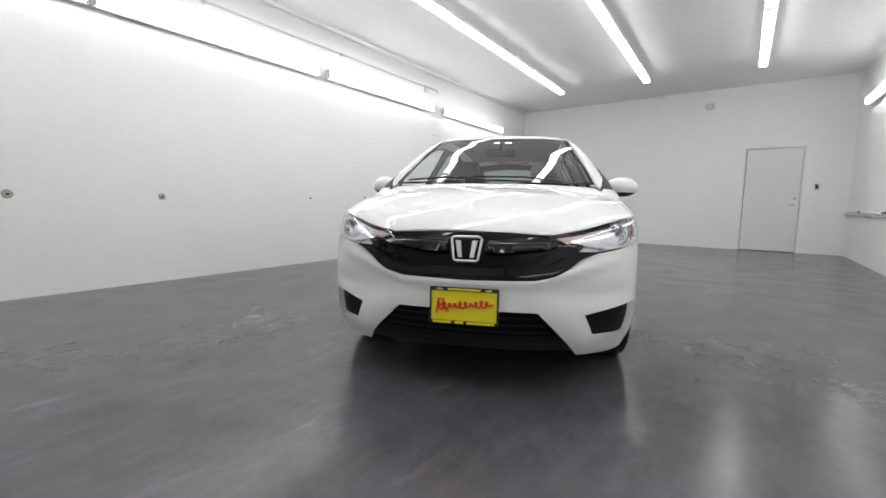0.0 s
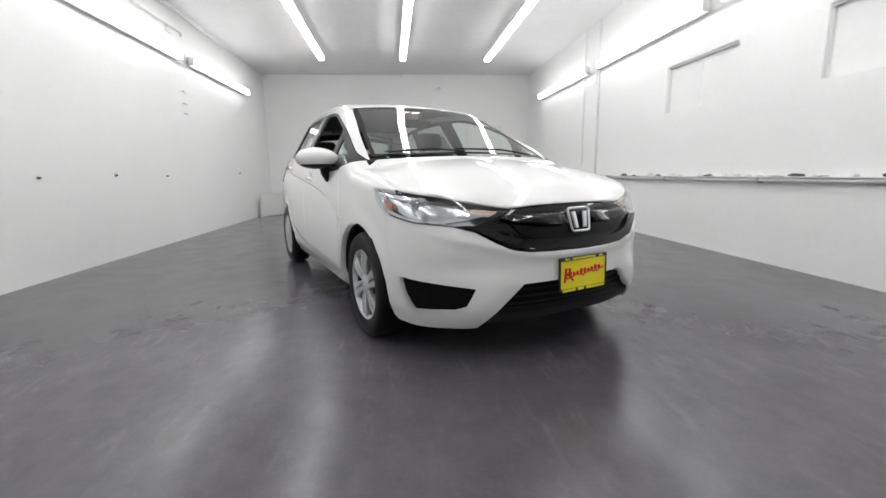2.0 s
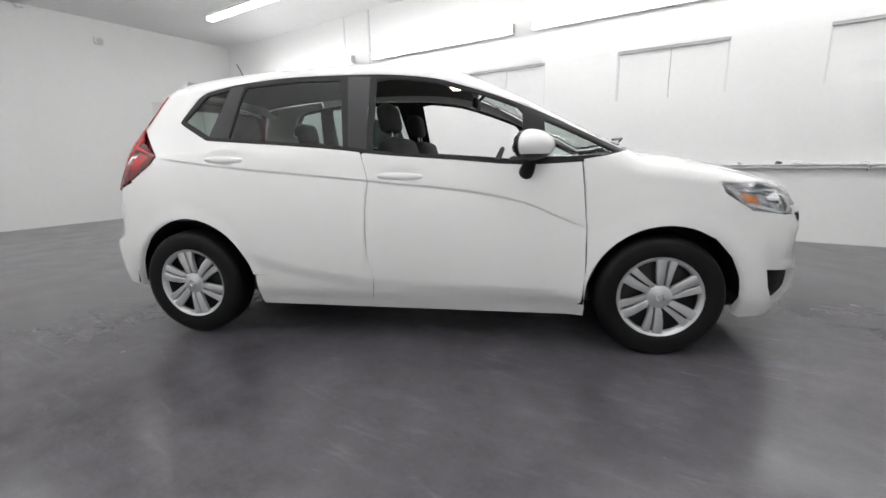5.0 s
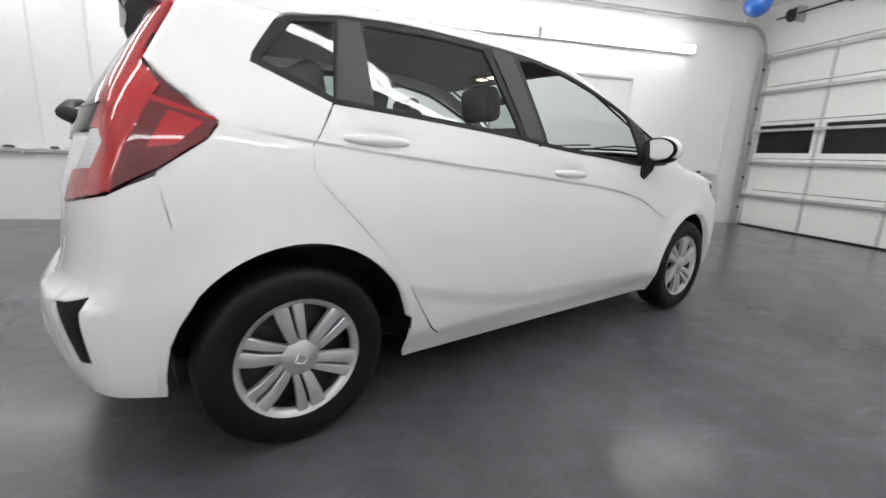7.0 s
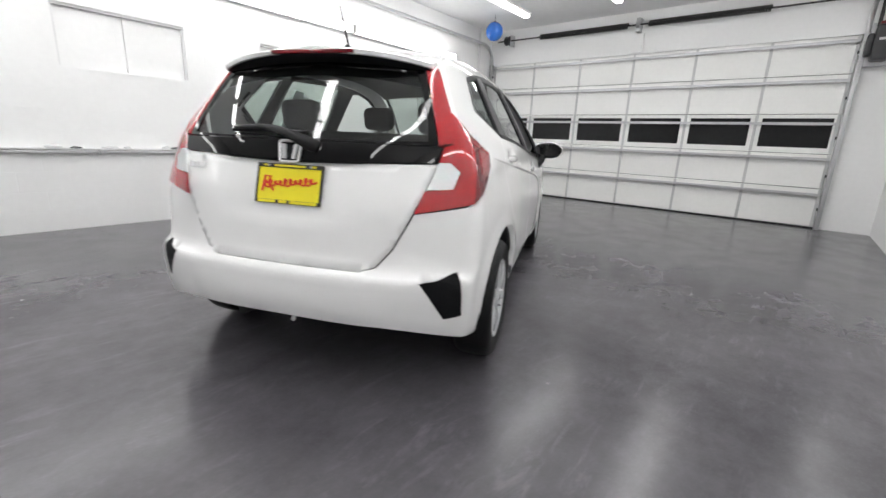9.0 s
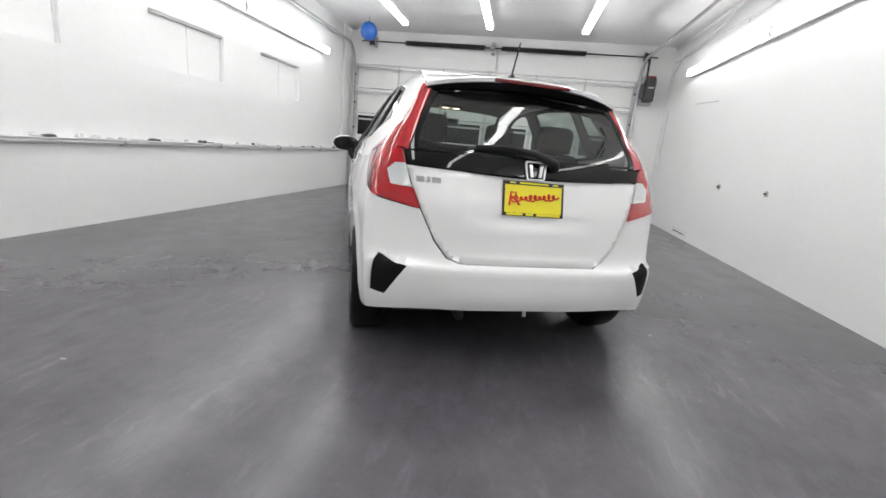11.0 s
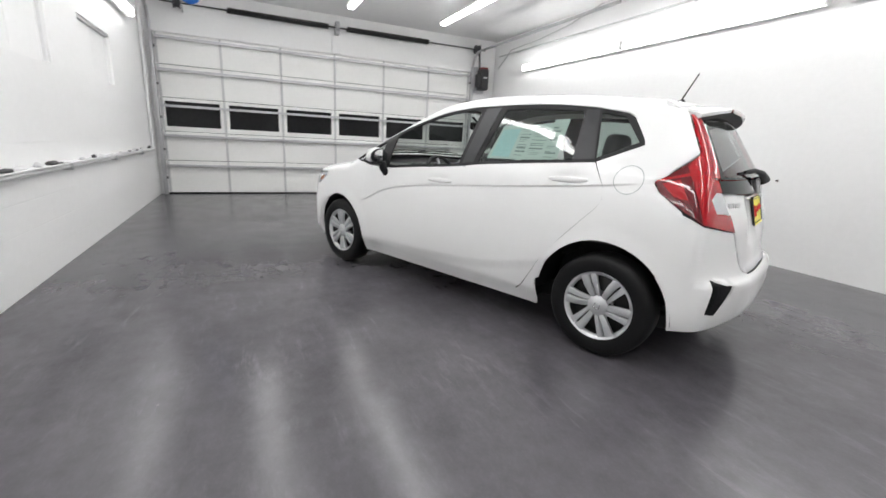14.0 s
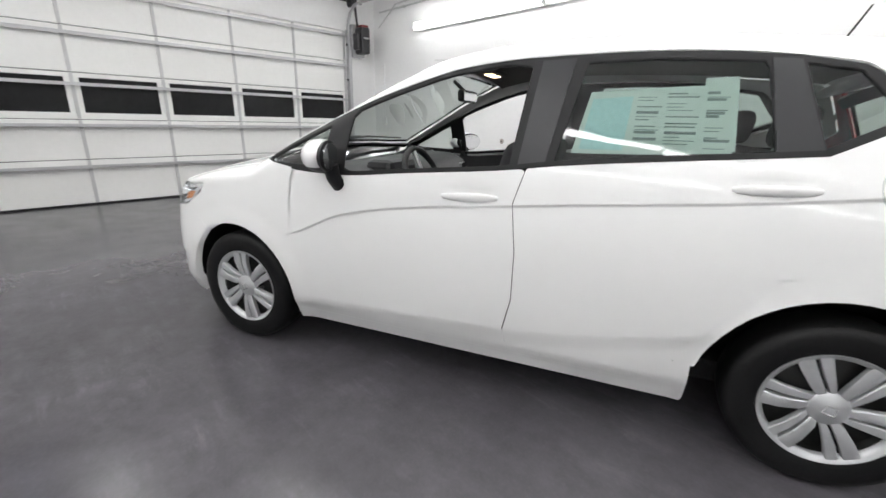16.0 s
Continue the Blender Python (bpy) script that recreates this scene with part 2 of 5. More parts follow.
def box(name, dims, material, parent=None, label="", bevel=.004, m=None):
    bm = bmesh.new()
    add_box(bm, *dims, bevel=bevel, m=m)
    return part(name, bm, material, parent, label)


def add_tube(bm, pts, r, seg=10, cap=True):
    """Round tube along points; r is one radius or one for each point."""
    pts = [Vector(p) for p in pts]
    rs = r if isinstance(r, (list, tuple)) else [r] * len(pts)
    rings = []
    for i, p in enumerate(pts):
        d = (pts[min(i + 1, len(pts) - 1)] - pts[max(i - 1, 0)]).normalized()
        a = d.orthogonal().normalized() if not rings else (ref - d * ref.dot(d)).normalized()
        ref = a
        b = d.cross(a)
        rings.append([bm.verts.new(p + (a * math.cos(k * 2 * math.pi / seg) + b * math.sin(k * 2 * math.pi / seg)) * rs[i]) for k in range(seg)])
    for p, q in zip(rings, rings[1:]):
        for k in range(seg):
            bm.faces.new((p[k], p[(k + 1) % seg], q[(k + 1) % seg], q[k]))
    if cap:
        bm.faces.new(rings[0][::-1])
        bm.faces.new(rings[-1])


def tube(name, pts, r, material, parent=None, label="", seg=10):
    bm = bmesh.new()
    add_tube(bm, pts, r, seg)
    return part(name, bm, material, parent, label, 50)


def add_lathe(bm, profile, seg=48, m=None, close=False):
    """Turn (radius, height) pairs about the z axis."""
    rings = []
    for r, h in profile:
        rings.append([bm.verts.new((r * math.cos(k * 2 * math.pi / seg), r * math.sin(k * 2 * math.pi / seg), h)) for k in range(seg)])
    for p, q in zip(rings, rings[1:]):
        for k in range(seg):
            bm.faces.new((p[k], p[(k + 1) % seg], q[(k + 1) % seg], q[k]))
    if close:
        bm.faces.new(rings[0][::-1])
        bm.faces.new(rings[-1])
    if m is not None:
        for ring in rings:
            for v in ring:
                v.co = m @ v.co


def add_prism(bm, outline, z0, z1, m=None):
    """Upright prism on a plan outline."""
    lo = [bm.verts.new((x, y, z0)) for x, y in outline]
    hi = [bm.verts.new((x, y, z1)) for x, y in outline]
    n = len(lo)
    bm.faces.new(lo[::-1])
    bm.faces.new(hi)
    for k in range(n):
        bm.faces.new((lo[k], lo[(k + 1) % n], hi[(k + 1) % n], hi[k]))
    if m is not None:
        for v in lo + hi:
            v.co = m @ v.co


def thing(name, label, category, m=None, group=""):
    e = new(name)
    e.empty_display_size = .1
    if m is not None:
        e.matrix_world = m
    return tagged(e, label, category, group)


# ---- the room ----
X0, X1, Y0, Y1, H = -7.62, 5.95, -3.31, 3.48, 3.44
T = .2


def setting(ob, label="", category=""):
    return tagged(ob, label, category, kind="structure")


setting(box("floor", (X0 - T, Y0 - T, -.15, X1 + T, Y1 + T, 0), FLOOR, bevel=0), "dark grey sealed concrete garage floor, scuffed and glossy", "floor")
setting(box("ceiling", (X0 - T, Y0 - T, H, X1 + T, Y1 + T, H + .15), CEILING, bevel=0), "plain off-white painted flat ceiling", "ceiling")
setting(box("wall_south", (X0, Y0 - T, 0, X1, Y0, H), WALL, bevel=0), "white painted block wall with bolt holes", "wall")
# window wall, with three shallow blocked-up windows
WINDOWS = ((-1.60, -.43), (.50, 1.67), (2.50, 3.64))
WZ0, WZ1 = 1.64, 2.22
bm = bmesh.new()
add_box(bm, X0, Y1, 0, X1, Y1 + T, WZ0)
add_box(bm, X0, Y1, WZ1, X1, Y1 + T, H)
edges_x = [X0] + [v for w in WINDOWS for v in w] + [X1]
for a, b in zip(edges_x[::2], edges_x[1::2]):
    add_box(bm, a, Y1, WZ0, b, Y1 + T, WZ1)
setting(part("wall_north", bm, WALL), "white painted block wall with blocked-up windows", "wall")
for i, (a, b) in enumerate(WINDOWS):
    w = setting(thing("window_%d" % (i + 1), "blocked-up window painted white, set back in the wall", "window"))
    mid = (a + b) / 2
    box("board", (a, Y1 + .05, WZ0, mid - .003, Y1 + .08, WZ1), WALL, w, bevel=.002)
    box("board", (mid + .003, Y1 + .05, WZ0, b, Y1 + .08, WZ1), WALL, w, bevel=.002)
    box("window_frame", (a, Y1 + .012, WZ1 - .03, b, Y1 + .05, WZ1), GREYTRIM, w)
    box("window_frame", (a, Y1 + .02, WZ0, a + .02, Y1 + .05, WZ1 - .03), WHITEPIPE, w)
    box("window_frame", (b - .02, Y1 + .02, WZ0, b, Y1 + .05, WZ1 - .03), WHITEPIPE, w)
# back wall with the flush door
DY0, DY1, DH = 1.81, 2.75, 2.13
bm = bmesh.new()
add_box(bm, X0 - T, Y0, 0, X0, DY0, H)
add_box(bm, X0 - T, DY1, 0, X0, Y1, H)
add_box(bm, X0 - T, DY0, DH, X0, DY1, H)
setting(part("wall_west", bm, WALL), "white painted block wall with a flush door", "wall")
d = setting(thing("door_1", "closed flush door painted white like the wall", "door"))
box("leaf", (X0 - .06, DY0 + .008, .012, X0 - .015, DY1 - .008, DH - .008), DOORPAINT, d)
box("door_frame", (X0 - .05, DY0 - .03, DH + .001, X0 + .008, DY1 + .03, DH + .03), DOORPAINT, d)
box("door_frame", (X0 - .001, DY0 - .03, 0, X0 + .008, DY0 - .002, DH), DOORPAINT, d)
box("door_frame", (X0 - .001, DY1 + .002, 0, X0 + .008, DY1 + .03, DH), DOORPAINT, d)
tube("door_handle", [(X0 - .015, DY1 - .08, .97), (X0 + .05, DY1 - .08, .97), (X0 + .055, DY1 - .18, .97)], .011, STEEL, d, "steel lever handle")
bm = bmesh.new()
add_lathe(bm, [(.0, 0), (.026, 0), (.026, .012), (.0, .015)], 20, pose(X0 - .014, DY1 - .08, 1.10, 0, 90))
part("lock", bm, STEEL, d, "", 40)
# garage wall with the sectional door
GY0, GY1, GH = -2.68, 3.36, 2.74
bm = bmesh.new()
add_box(bm, X1, Y0 - T, 0, X1 + T, GY0, H)
add_box(bm, X1, GY1, 0, X1 + T, Y1 + T, H)
add_box(bm, X1, GY0, GH, X1 + T, GY1, H)
setting(part("wall_east", bm, WALL), "white painted wall round the overhead door", "wall")
gd = setting(thing("door_2", "closed white sectional overhead door with a row of dark panes", "garage door"))
rows_z = [0.02, .605, 1.115, 1.69, 2.235, GH]
cols = [GY0 + (GY1 - GY0) * i / 6 for i in range(7)]
gx = X1 + .02
for r in range(5):
    z0, z1 = rows_z[r], rows_z[r + 1]
    for c in range(6):
        y0, y1 = cols[c], cols[c + 1]
        if r == 2:
            bm = bmesh.new()
            add_box(bm, gx, y0, z0 + .003, gx + .04, y1, 1.20, .003)
            add_box(bm, gx, y0, 1.63, gx + .04, y1, z1 - .005, .003)
            add_box(bm, gx, y0, 1.2, gx + .04, y0 + .075, 1.63)
            add_box(bm, gx, y1 - .075, 1.2, gx + .04, y1, 1.63)
            part("panel", bm, GARAGE, gd)
            box("pane", (gx + .018, y0 + .072, 1.197, gx + .026, y1 - .072, 1.633), DARKPANE, gd, "dark night pane", bevel=0)
        else:
            box("panel", (gx, y0 + .001, z0 + .005, gx + .04, y1 - .001, z1 - .005), GARAGE, gd, bevel=.006)
    for c in range(7):
        yy = min(max(cols[c], GY0 + .03), GY1 - .03)
        box("stile", (gx - .014, yy - .020, z0 + .012, gx - .002, yy + .020, z1 - .012), STILE, gd, bevel=.003)
for i, zz in enumerate((.525, 1.05, 1.555, 2.15, 2.665)):
    bm = bmesh.new()
    add_box(bm, gx - .075, GY0 + .02, zz - .010, gx - .016, GY1 - .02, zz - .005, .001)
    add_box(bm, gx - .080, GY0 + .02, zz - .028, gx - .075, GY1 - .02, zz + .012, .001)
    part("strut", bm, STEEL, gd, "galvanised stiffening strut")
box("bottom_seal", (gx - .01, GY0, .0, gx + .045, GY1, .02), TRIMBLACK, gd, "black rubber seal")
for yy in (GY0 - .03, GY1 + .03):
    s = 1 if yy > 0 else -1
    bm = bmesh.new()
    add_box(bm, X1 - .10, yy - .028, .0, X1 - .003, yy + .028, 2.75, .004)
    arc = [(X1 - .05 - .35 * (1 - math.cos(a)), yy, 2.75 + .38 * math.sin(a)) for a in np.linspace(0, math.pi / 2, 9)]
    add_tube(bm, arc + [(1.7, yy, 3.15)], .026, 8)
    part("track", bm, STEEL, gd, "galvanised roller track", 40)
    for zz in (.3, .8, 1.35, 1.9, 2.5):
        bm = bmesh.new()
        add_lathe(bm, [(0, 0), (.022, 0), (.022, .02), (0, .02)], 14, pose(X1 - .055, yy - s * .032, zz, s * 90))
        part("roller", bm, DARKPLASTIC, gd, "", 40)

sp = thing("torsion_spring_shaft", "black torsion springs on a steel shaft above the door", "door spring")
tube("shaft", [(5.80, -2.95, 3.19), (5.80, 3.2, 3.19)], .013, BLACKSTEEL, sp)
for a, b in ((.48, 2.2), (-1.58, .13)):
    n = int((b - a) / .022)
    pts = [(5.80 + .042 * math.cos(k * math.pi / 4), a + (b - a) * k / (n * 8), 3.19 + .042 * math.sin(k * math.pi / 4)) for k in range(n * 8 + 1)]
    bm = bmesh.new()
    add_tube(bm, pts, .010, 5)
    part("spring", bm, BLACKSTEEL, sp, "black coil spring", 60)
bm = bmesh.new()
add_box(bm, 5.78, .27, 3.08, 5.945, .34, 3.30, .003)
add_lathe(bm, [(.055, -.03), (.055, .03)], 18, pose(5.80, .305, 3.19, 90), True)
part("centre_bracket", bm, STEEL, sp)
for yy in (-2.75, 2.95):
    bm = bmesh.new()
    add_lathe(bm, [(.02, -.05), (.09, -.05), (.09, -.035), (.07, -.03), (.07, .03), (.09, .035), (.09, .05), (.02, .05)], 24, pose(5.80, yy, 3.19, 90))
    part("cable_drum", bm, DARKPLASTIC, sp, "", 40)
    box("end_bracket", (5.77, yy - .075, 3.08, 5.945, yy - .065, 3.30), STEEL, sp)
bm = bmesh.new()
add_box(bm, 5.90, .22, GH + .012, 5.948, .40, 3.07, .003)
setting(part("trim", bm, WALL), "white painted pad board under the spring bracket", "trim")

op_ = thing("door_opener", "dark grey wall-mounted door opener with a red end cap", "door opener")
box("body", (5.56, -2.96, 2.34, 5.80, -2.78, 2.78), DARKPLASTIC, op_, bevel=.03)
box("motor_cover", (5.60, -2.785, 2.40, 5.76, -2.71, 2.68), DARKPLASTIC, op_, bevel=.025)
box("end_cap", (5.58, -2.94, 2.782, 5.78, -2.80, 2.815), REDPLASTIC, op_, "red end cap", bevel=.006)
box("label", (5.553, -2.92, 2.58, 5.558, -2.82, 2.61), GREYTRIM, op_, "pale plate of plain bars", bevel=.001)
box("mount_plate", (5.80, -2.99, 2.30, 5.948, -2.745, 2.84), STEEL, op_)
tube("chain_guard", [(5.72, -2.80, 2.78), (5.79, -2.80, 3.18)], .02, BLACKSTEEL, op_)

ball = thing("blue_ball", "shiny blue inflated ball hanging near the ceiling", "ball", pose(4.84, 2.68, 3.15))
bm = bmesh.new()
bmesh.ops.create_uvsphere(bm, u_segments=40, v_segments=24, radius=.165)
for v in bm.verts:
    v.co.z *= 1.04
part("skin", bm, BLUE, ball, "", 60)
tube("cord", [(0, 0, .16), (0, 0, H - 3.15)], .004, DARKPLASTIC, ball)
bm = bmesh.new()
add_lathe(bm, [(.0, .165), (.02, .168), (.016, .185), (.0, .19)], 14)
part("valve", bm, DARKPLASTIC, ball, "", 40)


# ---- lamps ----
def ceiling_fixture(length):
    e = thing("ceiling_light", "bare fluorescent batten glowing white on the ceiling", "light", None, "ceiling battens")
    box("housing", (-length / 2, -.07, -.138, length / 2, .07, -.105), DOORPAINT, e, bevel=.006)
    for xx in (-length / 2 + .3, length / 2 - .3):
        tube("stem", [(xx, 0, -.106), (xx, 0, 0)], .006, DOORPAINT, e)
    for yy in (-.030, .030):
        bm = bmesh.new()
        for a, b in ((-length / 2 + .03, -.012), (.012, length / 2 - .03)):
            add_tube(bm, [(a, yy, -.165), (b, yy, -.165)], .026, 12)
        part("tube", bm, TUBE, e, "glowing fluorescent tube", 50)
    for xx in (-length / 2 + .012, 0, length / 2 - .012):
        box("lamp_holder", (xx - .012, -.05, -.19, xx + .012, .05, -.135), DOORPAINT, e, bevel=.004)
    return e


def wall_fixture(length):
    """Length along x; the wall is at +y."""
    e = thing("wall_light", "long fluorescent wall light glowing white", "light", None, "wall lights")
    bm = bmesh.new()
    add_box(bm, -length / 2, -.075, -.035, length / 2, -.045, .10, .005)
    for xx in (-length / 2 + .25, 0, length / 2 - .25):
        add_box(bm, xx - .03, -.046, .005, xx + .03, 0, .06, .004)
    part("housing", bm, DOORPAINT, e)
    for zz in (.0, .058):
        bm = bmesh.new()
        for a, b in ((-length / 2 + .03, -.012), (.012, length / 2 - .03)):
            add_tube(bm, [(a, -.112, zz), (b, -.112, zz)], .027, 12)
        part("tube", bm, WALLTUBE, e, "glowing fluorescent tube", 50)
    for xx in (-length / 2 + .012, 0, length / 2 - .012):
        box("lamp_holder", (xx - .012, -.135, -.028, xx + .012, -.075, .092), DOORPAINT, e, bevel=.004)
    return e


L8 = 2.56
proto = ceiling_fixture(L8)
first = True
for yy, slope in ((-1.53, .0124), (.135, .0157), (1.925, -.0024)):
    for k in range(4):
        along = L8 / 2 + k * (L8 + .02)
        m = pose(-5.6 + along, yy + slope * along, H, 0, 0, math.degrees(slope))
        if first:
            proto.matrix_world = m
            first = False
        else:
            copy_thing(proto, m)
proto = wall_fixture(L8)
first = True
for north, south in ((-5.13, -4.84), (-2.13, -1.95), (.68, .76), (3.28, 3.35)):
    for xc, yy, turn in ((north, Y1, 0), (south, Y0, 180)):
        m = pose(xc, yy, 2.66 if yy > 0 else 2.69, 0, 0, turn)
        if first:
            proto.matrix_world = m
            first = False
        else:
            copy_thing(proto, m)


# ---- pipes, ledges and fittings ----
def conduit(label, pts, r=.014, material=None, clips=()):
    e = thing("conduit_pipe", label, "pipe")
    tube("pipe", pts, r, material or WHITEPIPE, e)
    for c in clips:
        box("clip", (c[0] - .02, c[1] - .02, c[2] - .02, c[0] + .02, c[1] + .02, c[2] + .02), material or WHITEPIPE, e, bevel=.006)
    return e


conduit("white conduit running up the window wall", [(-3.52, Y1 - .02, .02), (-3.52, Y1 - .02, H)], .018, None, [(-3.52, Y1 - .01, z) for z in (.5, 1.3, 2.2, 3.0)])
conduit("white conduit running up the window wall", [(-4.1, Y1 - .012, .9), (-4.1, Y1 - .012, H)], .009)
conduit("white conduit beside the overhead door", [(5.47, Y1 - .03, .80), (5.47, Y1 - .03, H)], .024, None, [(5.47, Y1 - .014, z) for z in (1.3, 1.9, 2.9)])
conduit("painted conduit high on the long wall", [(5.7, Y0 + .03, 3.10), (-3.45, Y0 + .03, 3.10), (-3.45, Y0 + .03, 3.05)], .013, GREYTRIM, [(x, Y0 + .015, 3.10) for x in (-3.1, -1, 1, 3, 5)])
conduit("grey conduit in the corner of ceiling and wall", [(X1 - .2, Y0 + .06, 3.36), (X0 + .03, Y0 + .06, 3.36)], .016, WHITEPIPE)
conduit("thin dark cable along the back of the ceiling", [(X0 + .012, Y0 + .05, H - .012), (X0 + .012, .1, H - .012)], .006, GREYTRIM)
conduit("white conduit along the top of the window wall", [(1.65, Y1 - .03, 3.26), (1.65, Y1 - .03, H)], .016)
conduit("dark cable sagging from the door opener", [(5.7, Y0 + .05, 2.84), (5.2, Y0 + .05, 3.16), (4.2, Y0 + .05, 3.20), (3.4, Y0 + .05, 3.28), (2.6, Y0 + .06, H)], .011, GREYTRIM)
conduit("white conduit from the opener down the wall", [(5.6, Y0 + .02, 2.2), (5.6, Y0 + .02, 1.2)], .010)
e = thing("outlet_box", "small white electrical box with its conduit", "outlet")
box("box", (5.55, Y0, 1.10, 5.65, Y0 + .045, 1.24), WHITEPIPE, e, bevel=.006)
box("cover", (5.545, Y0 + .046, 1.095, 5.655, Y0 + .052, 1.245), DOORPAINT, e, bevel=.002)
e = thing("outlet_box", "small white electrical box high on the wall", "outlet")
box("box", (-3.15, Y0, 3.0, -3.05, Y0 + .05, 3.075), WHITEPIPE, e, bevel=.006)

lg = thing("wall_ledge", "narrow white pipe ledge strewn with crumpled film", "ledge")
tube("pipe", [(X0, Y1 - .05, .808), (5.40, Y1 - .05, .808)], .019, WHITEPIPE, lg)
box("shelf", (X0, Y1 - .085, .829, 5.42, Y1, .838), WHITEPIPE, lg)
for x in np.arange(-7.2, 5.4, 1.45):
    box("bracket", (x - .010, Y1 - .08, .775, x + .010, Y1 - .001, .828), STEEL, lg, bevel=.004)
rng = random.Random(5)
x = -7.3
while x < 5.2:
    w, hgt, dep = rng.uniform(.04, .17), rng.uniform(.012, .042), rng.uniform(.03, .07)
    dark = rng.random() < .40
    bm = bmesh.new()
    bmesh.ops.create_icosphere(bm, subdivisions=2, radius=1)
    for v in bm.verts:
        n = noise.noise(v.co * 2.6 + Vector((x * 3, 0, 0)))
        v.co = Vector((v.co.x * w / 2 * (1 + .4 * n), v.co.y * dep / 2 * (1 + .3 * n), max(v.co.z * (1 + .6 * n), -.6) * hgt * .62 + hgt * .37))
    sc = tagged(new("scrap_bundle", None), "dark scrap lying on the ledge" if dark else "white crumpled film lying on the ledge", "scrap", "scraps on the ledge")
    sc.matrix_world = pose(x + w / 2, Y1 - .045, .838)
    part("dark_scrap" if dark else "film", bm, SOOT if dark else TAPE, sc, "", 60)
    x += w + rng.choice((.0, .02, .05, .16, .3))

for x, z, r in ((2.70, .915, .042), (1.52, .918, .036), (-.40, .94, .014), (-1.49, .962, .026), (-2.6, .95, .016), (-5.4, 1.0, .015)):
    e = thing("wall_bolt", "rusty bolt end in a chipped patch of the wall", "bolt", pose(x, Y0, z, -90), "bolts in the wall")
    bm = bmesh.new()
    add_lathe(bm, [(r, .0), (r * .9, .003), (r * .35, .004), (.0, .004)], 14)
    for v in bm.verts:
        v.co.xy *= 1 + .25 * noise.noise(v.co * 40 + Vector((x, 0, 0)))
    part("patch", bm, STAIN, e)
    bm = bmesh.new()
    add_lathe(bm, [(.0, .004), (.010, .004), (.010, .022), (.007, .026), (.0, .026)], 10)
    part("bolt", bm, SOOT, e, "", 40)

e = thing("alarm_siren", "small white alarm siren high on the wall", "siren")
box("case", (X0, 1.0, 3.03, X0 + .07, 1.14, 3.15), DOORPAINT, e, bevel=.02)
bm = bmesh.new()
add_lathe(bm, [(.0, 0), (.045, 0), (.05, .02), (.02, .03), (.0, .03)], 18, pose(X0 + .071, 1.07, 3.08, 0, 90))
part("horn", bm, GREYTRIM, e, "", 40)
e = thing("key_box", "small black wall box on a white plate beside the door", "switch")
box("plate", (X0, 2.93, 1.25, X0 + .006, 3.04, 1.40), DOORPAINT, e, bevel=.002)
box("switch", (X0 + .006, 2.96, 1.29, X0 + .045, 3.01, 1.38), DARKPLASTIC, e, bevel=.008)
e = thing("smoke_sensor", "small white sensor at the top of the wall", "sensor")
box("case", (X0, .06, H - .07, X0 + .06, .16, H - .01), DOORPAINT, e, bevel=.012)
e = thing("cable_clip_row", "short row of painted cable clips on the wall", "clip")
for z in (2.23, 2.05, 1.9):
    box("clip", (-3.45, Y0, z, -3.33, Y0 + .015, z + .012), GREYTRIM, e, bevel=.003)
bm = bmesh.new()
add_box(bm, 0, -.01, 0, .78, .01, .52, .003)
pb = tagged(new("white_board", None), "plain white board leaning in the corner", "board")
part("sheet", bm, DOORPAINT, pb)
pb.matrix_world = pose(-6.25, -3.23, 0.003, 8, 0, 155)
e = thing("floor_vent", "low metal cover at the foot of the wall", "vent")
box("cover", (3.45, Y0, .05, 4.05, Y0 + .012, .16), WHITEPIPE, e, bevel=.003)
box("slot", (3.50, Y0 + .0125, .085, 4.0, Y0 + .016, .10), SOOT, e, bevel=.001)
e = thing("wall_hook", "thin dark bracket high on the long wall", "hook")
tube("rod", [(3.35, Y0 + .02, 2.12), (4.2, Y0 + .02, 2.17)], .007, GREYTRIM, e)
for x, z in ((3.4, 2.122), (4.15, 2.166)):
    tube("pin", [(x, Y0, z), (x, Y0 + .022, z)], .005, GREYTRIM, e)


# ---- the car: skin as a smooth solid ----
def curve(xs, ys):
    """Smooth curve through knots (monotone cubic)."""
    xs, ys = np.array(xs, float), np.array(ys, float)
    h, d = np.diff(xs), np.diff(ys) / np.diff(xs)
    m = np.zeros(len(xs))
    m[0], m[-1] = d[0], d[-1]
    for i in range(1, len(xs) - 1):
        if d[i - 1] * d[i] > 0:
            w1, w2 = 2 * h[i] + h[i - 1], h[i] + 2 * h[i - 1]
            m[i] = (w1 + w2) / (w1 / d[i - 1] + w2 / d[i])
    def at(x):
        x = np.asarray(x, float)
        i = np.clip(np.searchsorted(xs, x) - 1, 0, len(h) - 1)
        q = x - xs[i]
        t = np.clip(q / h[i], 0, 1)
        v = (2*t**3 - 3*t**2 + 1) * ys[i] + (t**3 - 2*t**2 + t) * h[i] * m[i] + (3*t**2 - 2*t**3) * ys[i+1] + (t**3 - t**2) * h[i] * m[i+1]
        return v + np.minimum(x - xs[0], 0) * m[0] + np.maximum(x - xs[-1], 0) * m[-1]
    return at
def smax(a, b, k):
    h = np.maximum(k - np.abs(a - b), 0) / k
    return np.maximum(a, b) + h * h * k * .25
def step(x, a, b):
    t = np.clip((x - a) / (b - a), 0, 1)
    return t * t * (3 - 2 * t)
hood_z = curve([.9, 1.2, 1.5, 1.75, 1.9, 2.02, 2.12], [1.045, 1.008, .962, .897, .845, .775, .69])
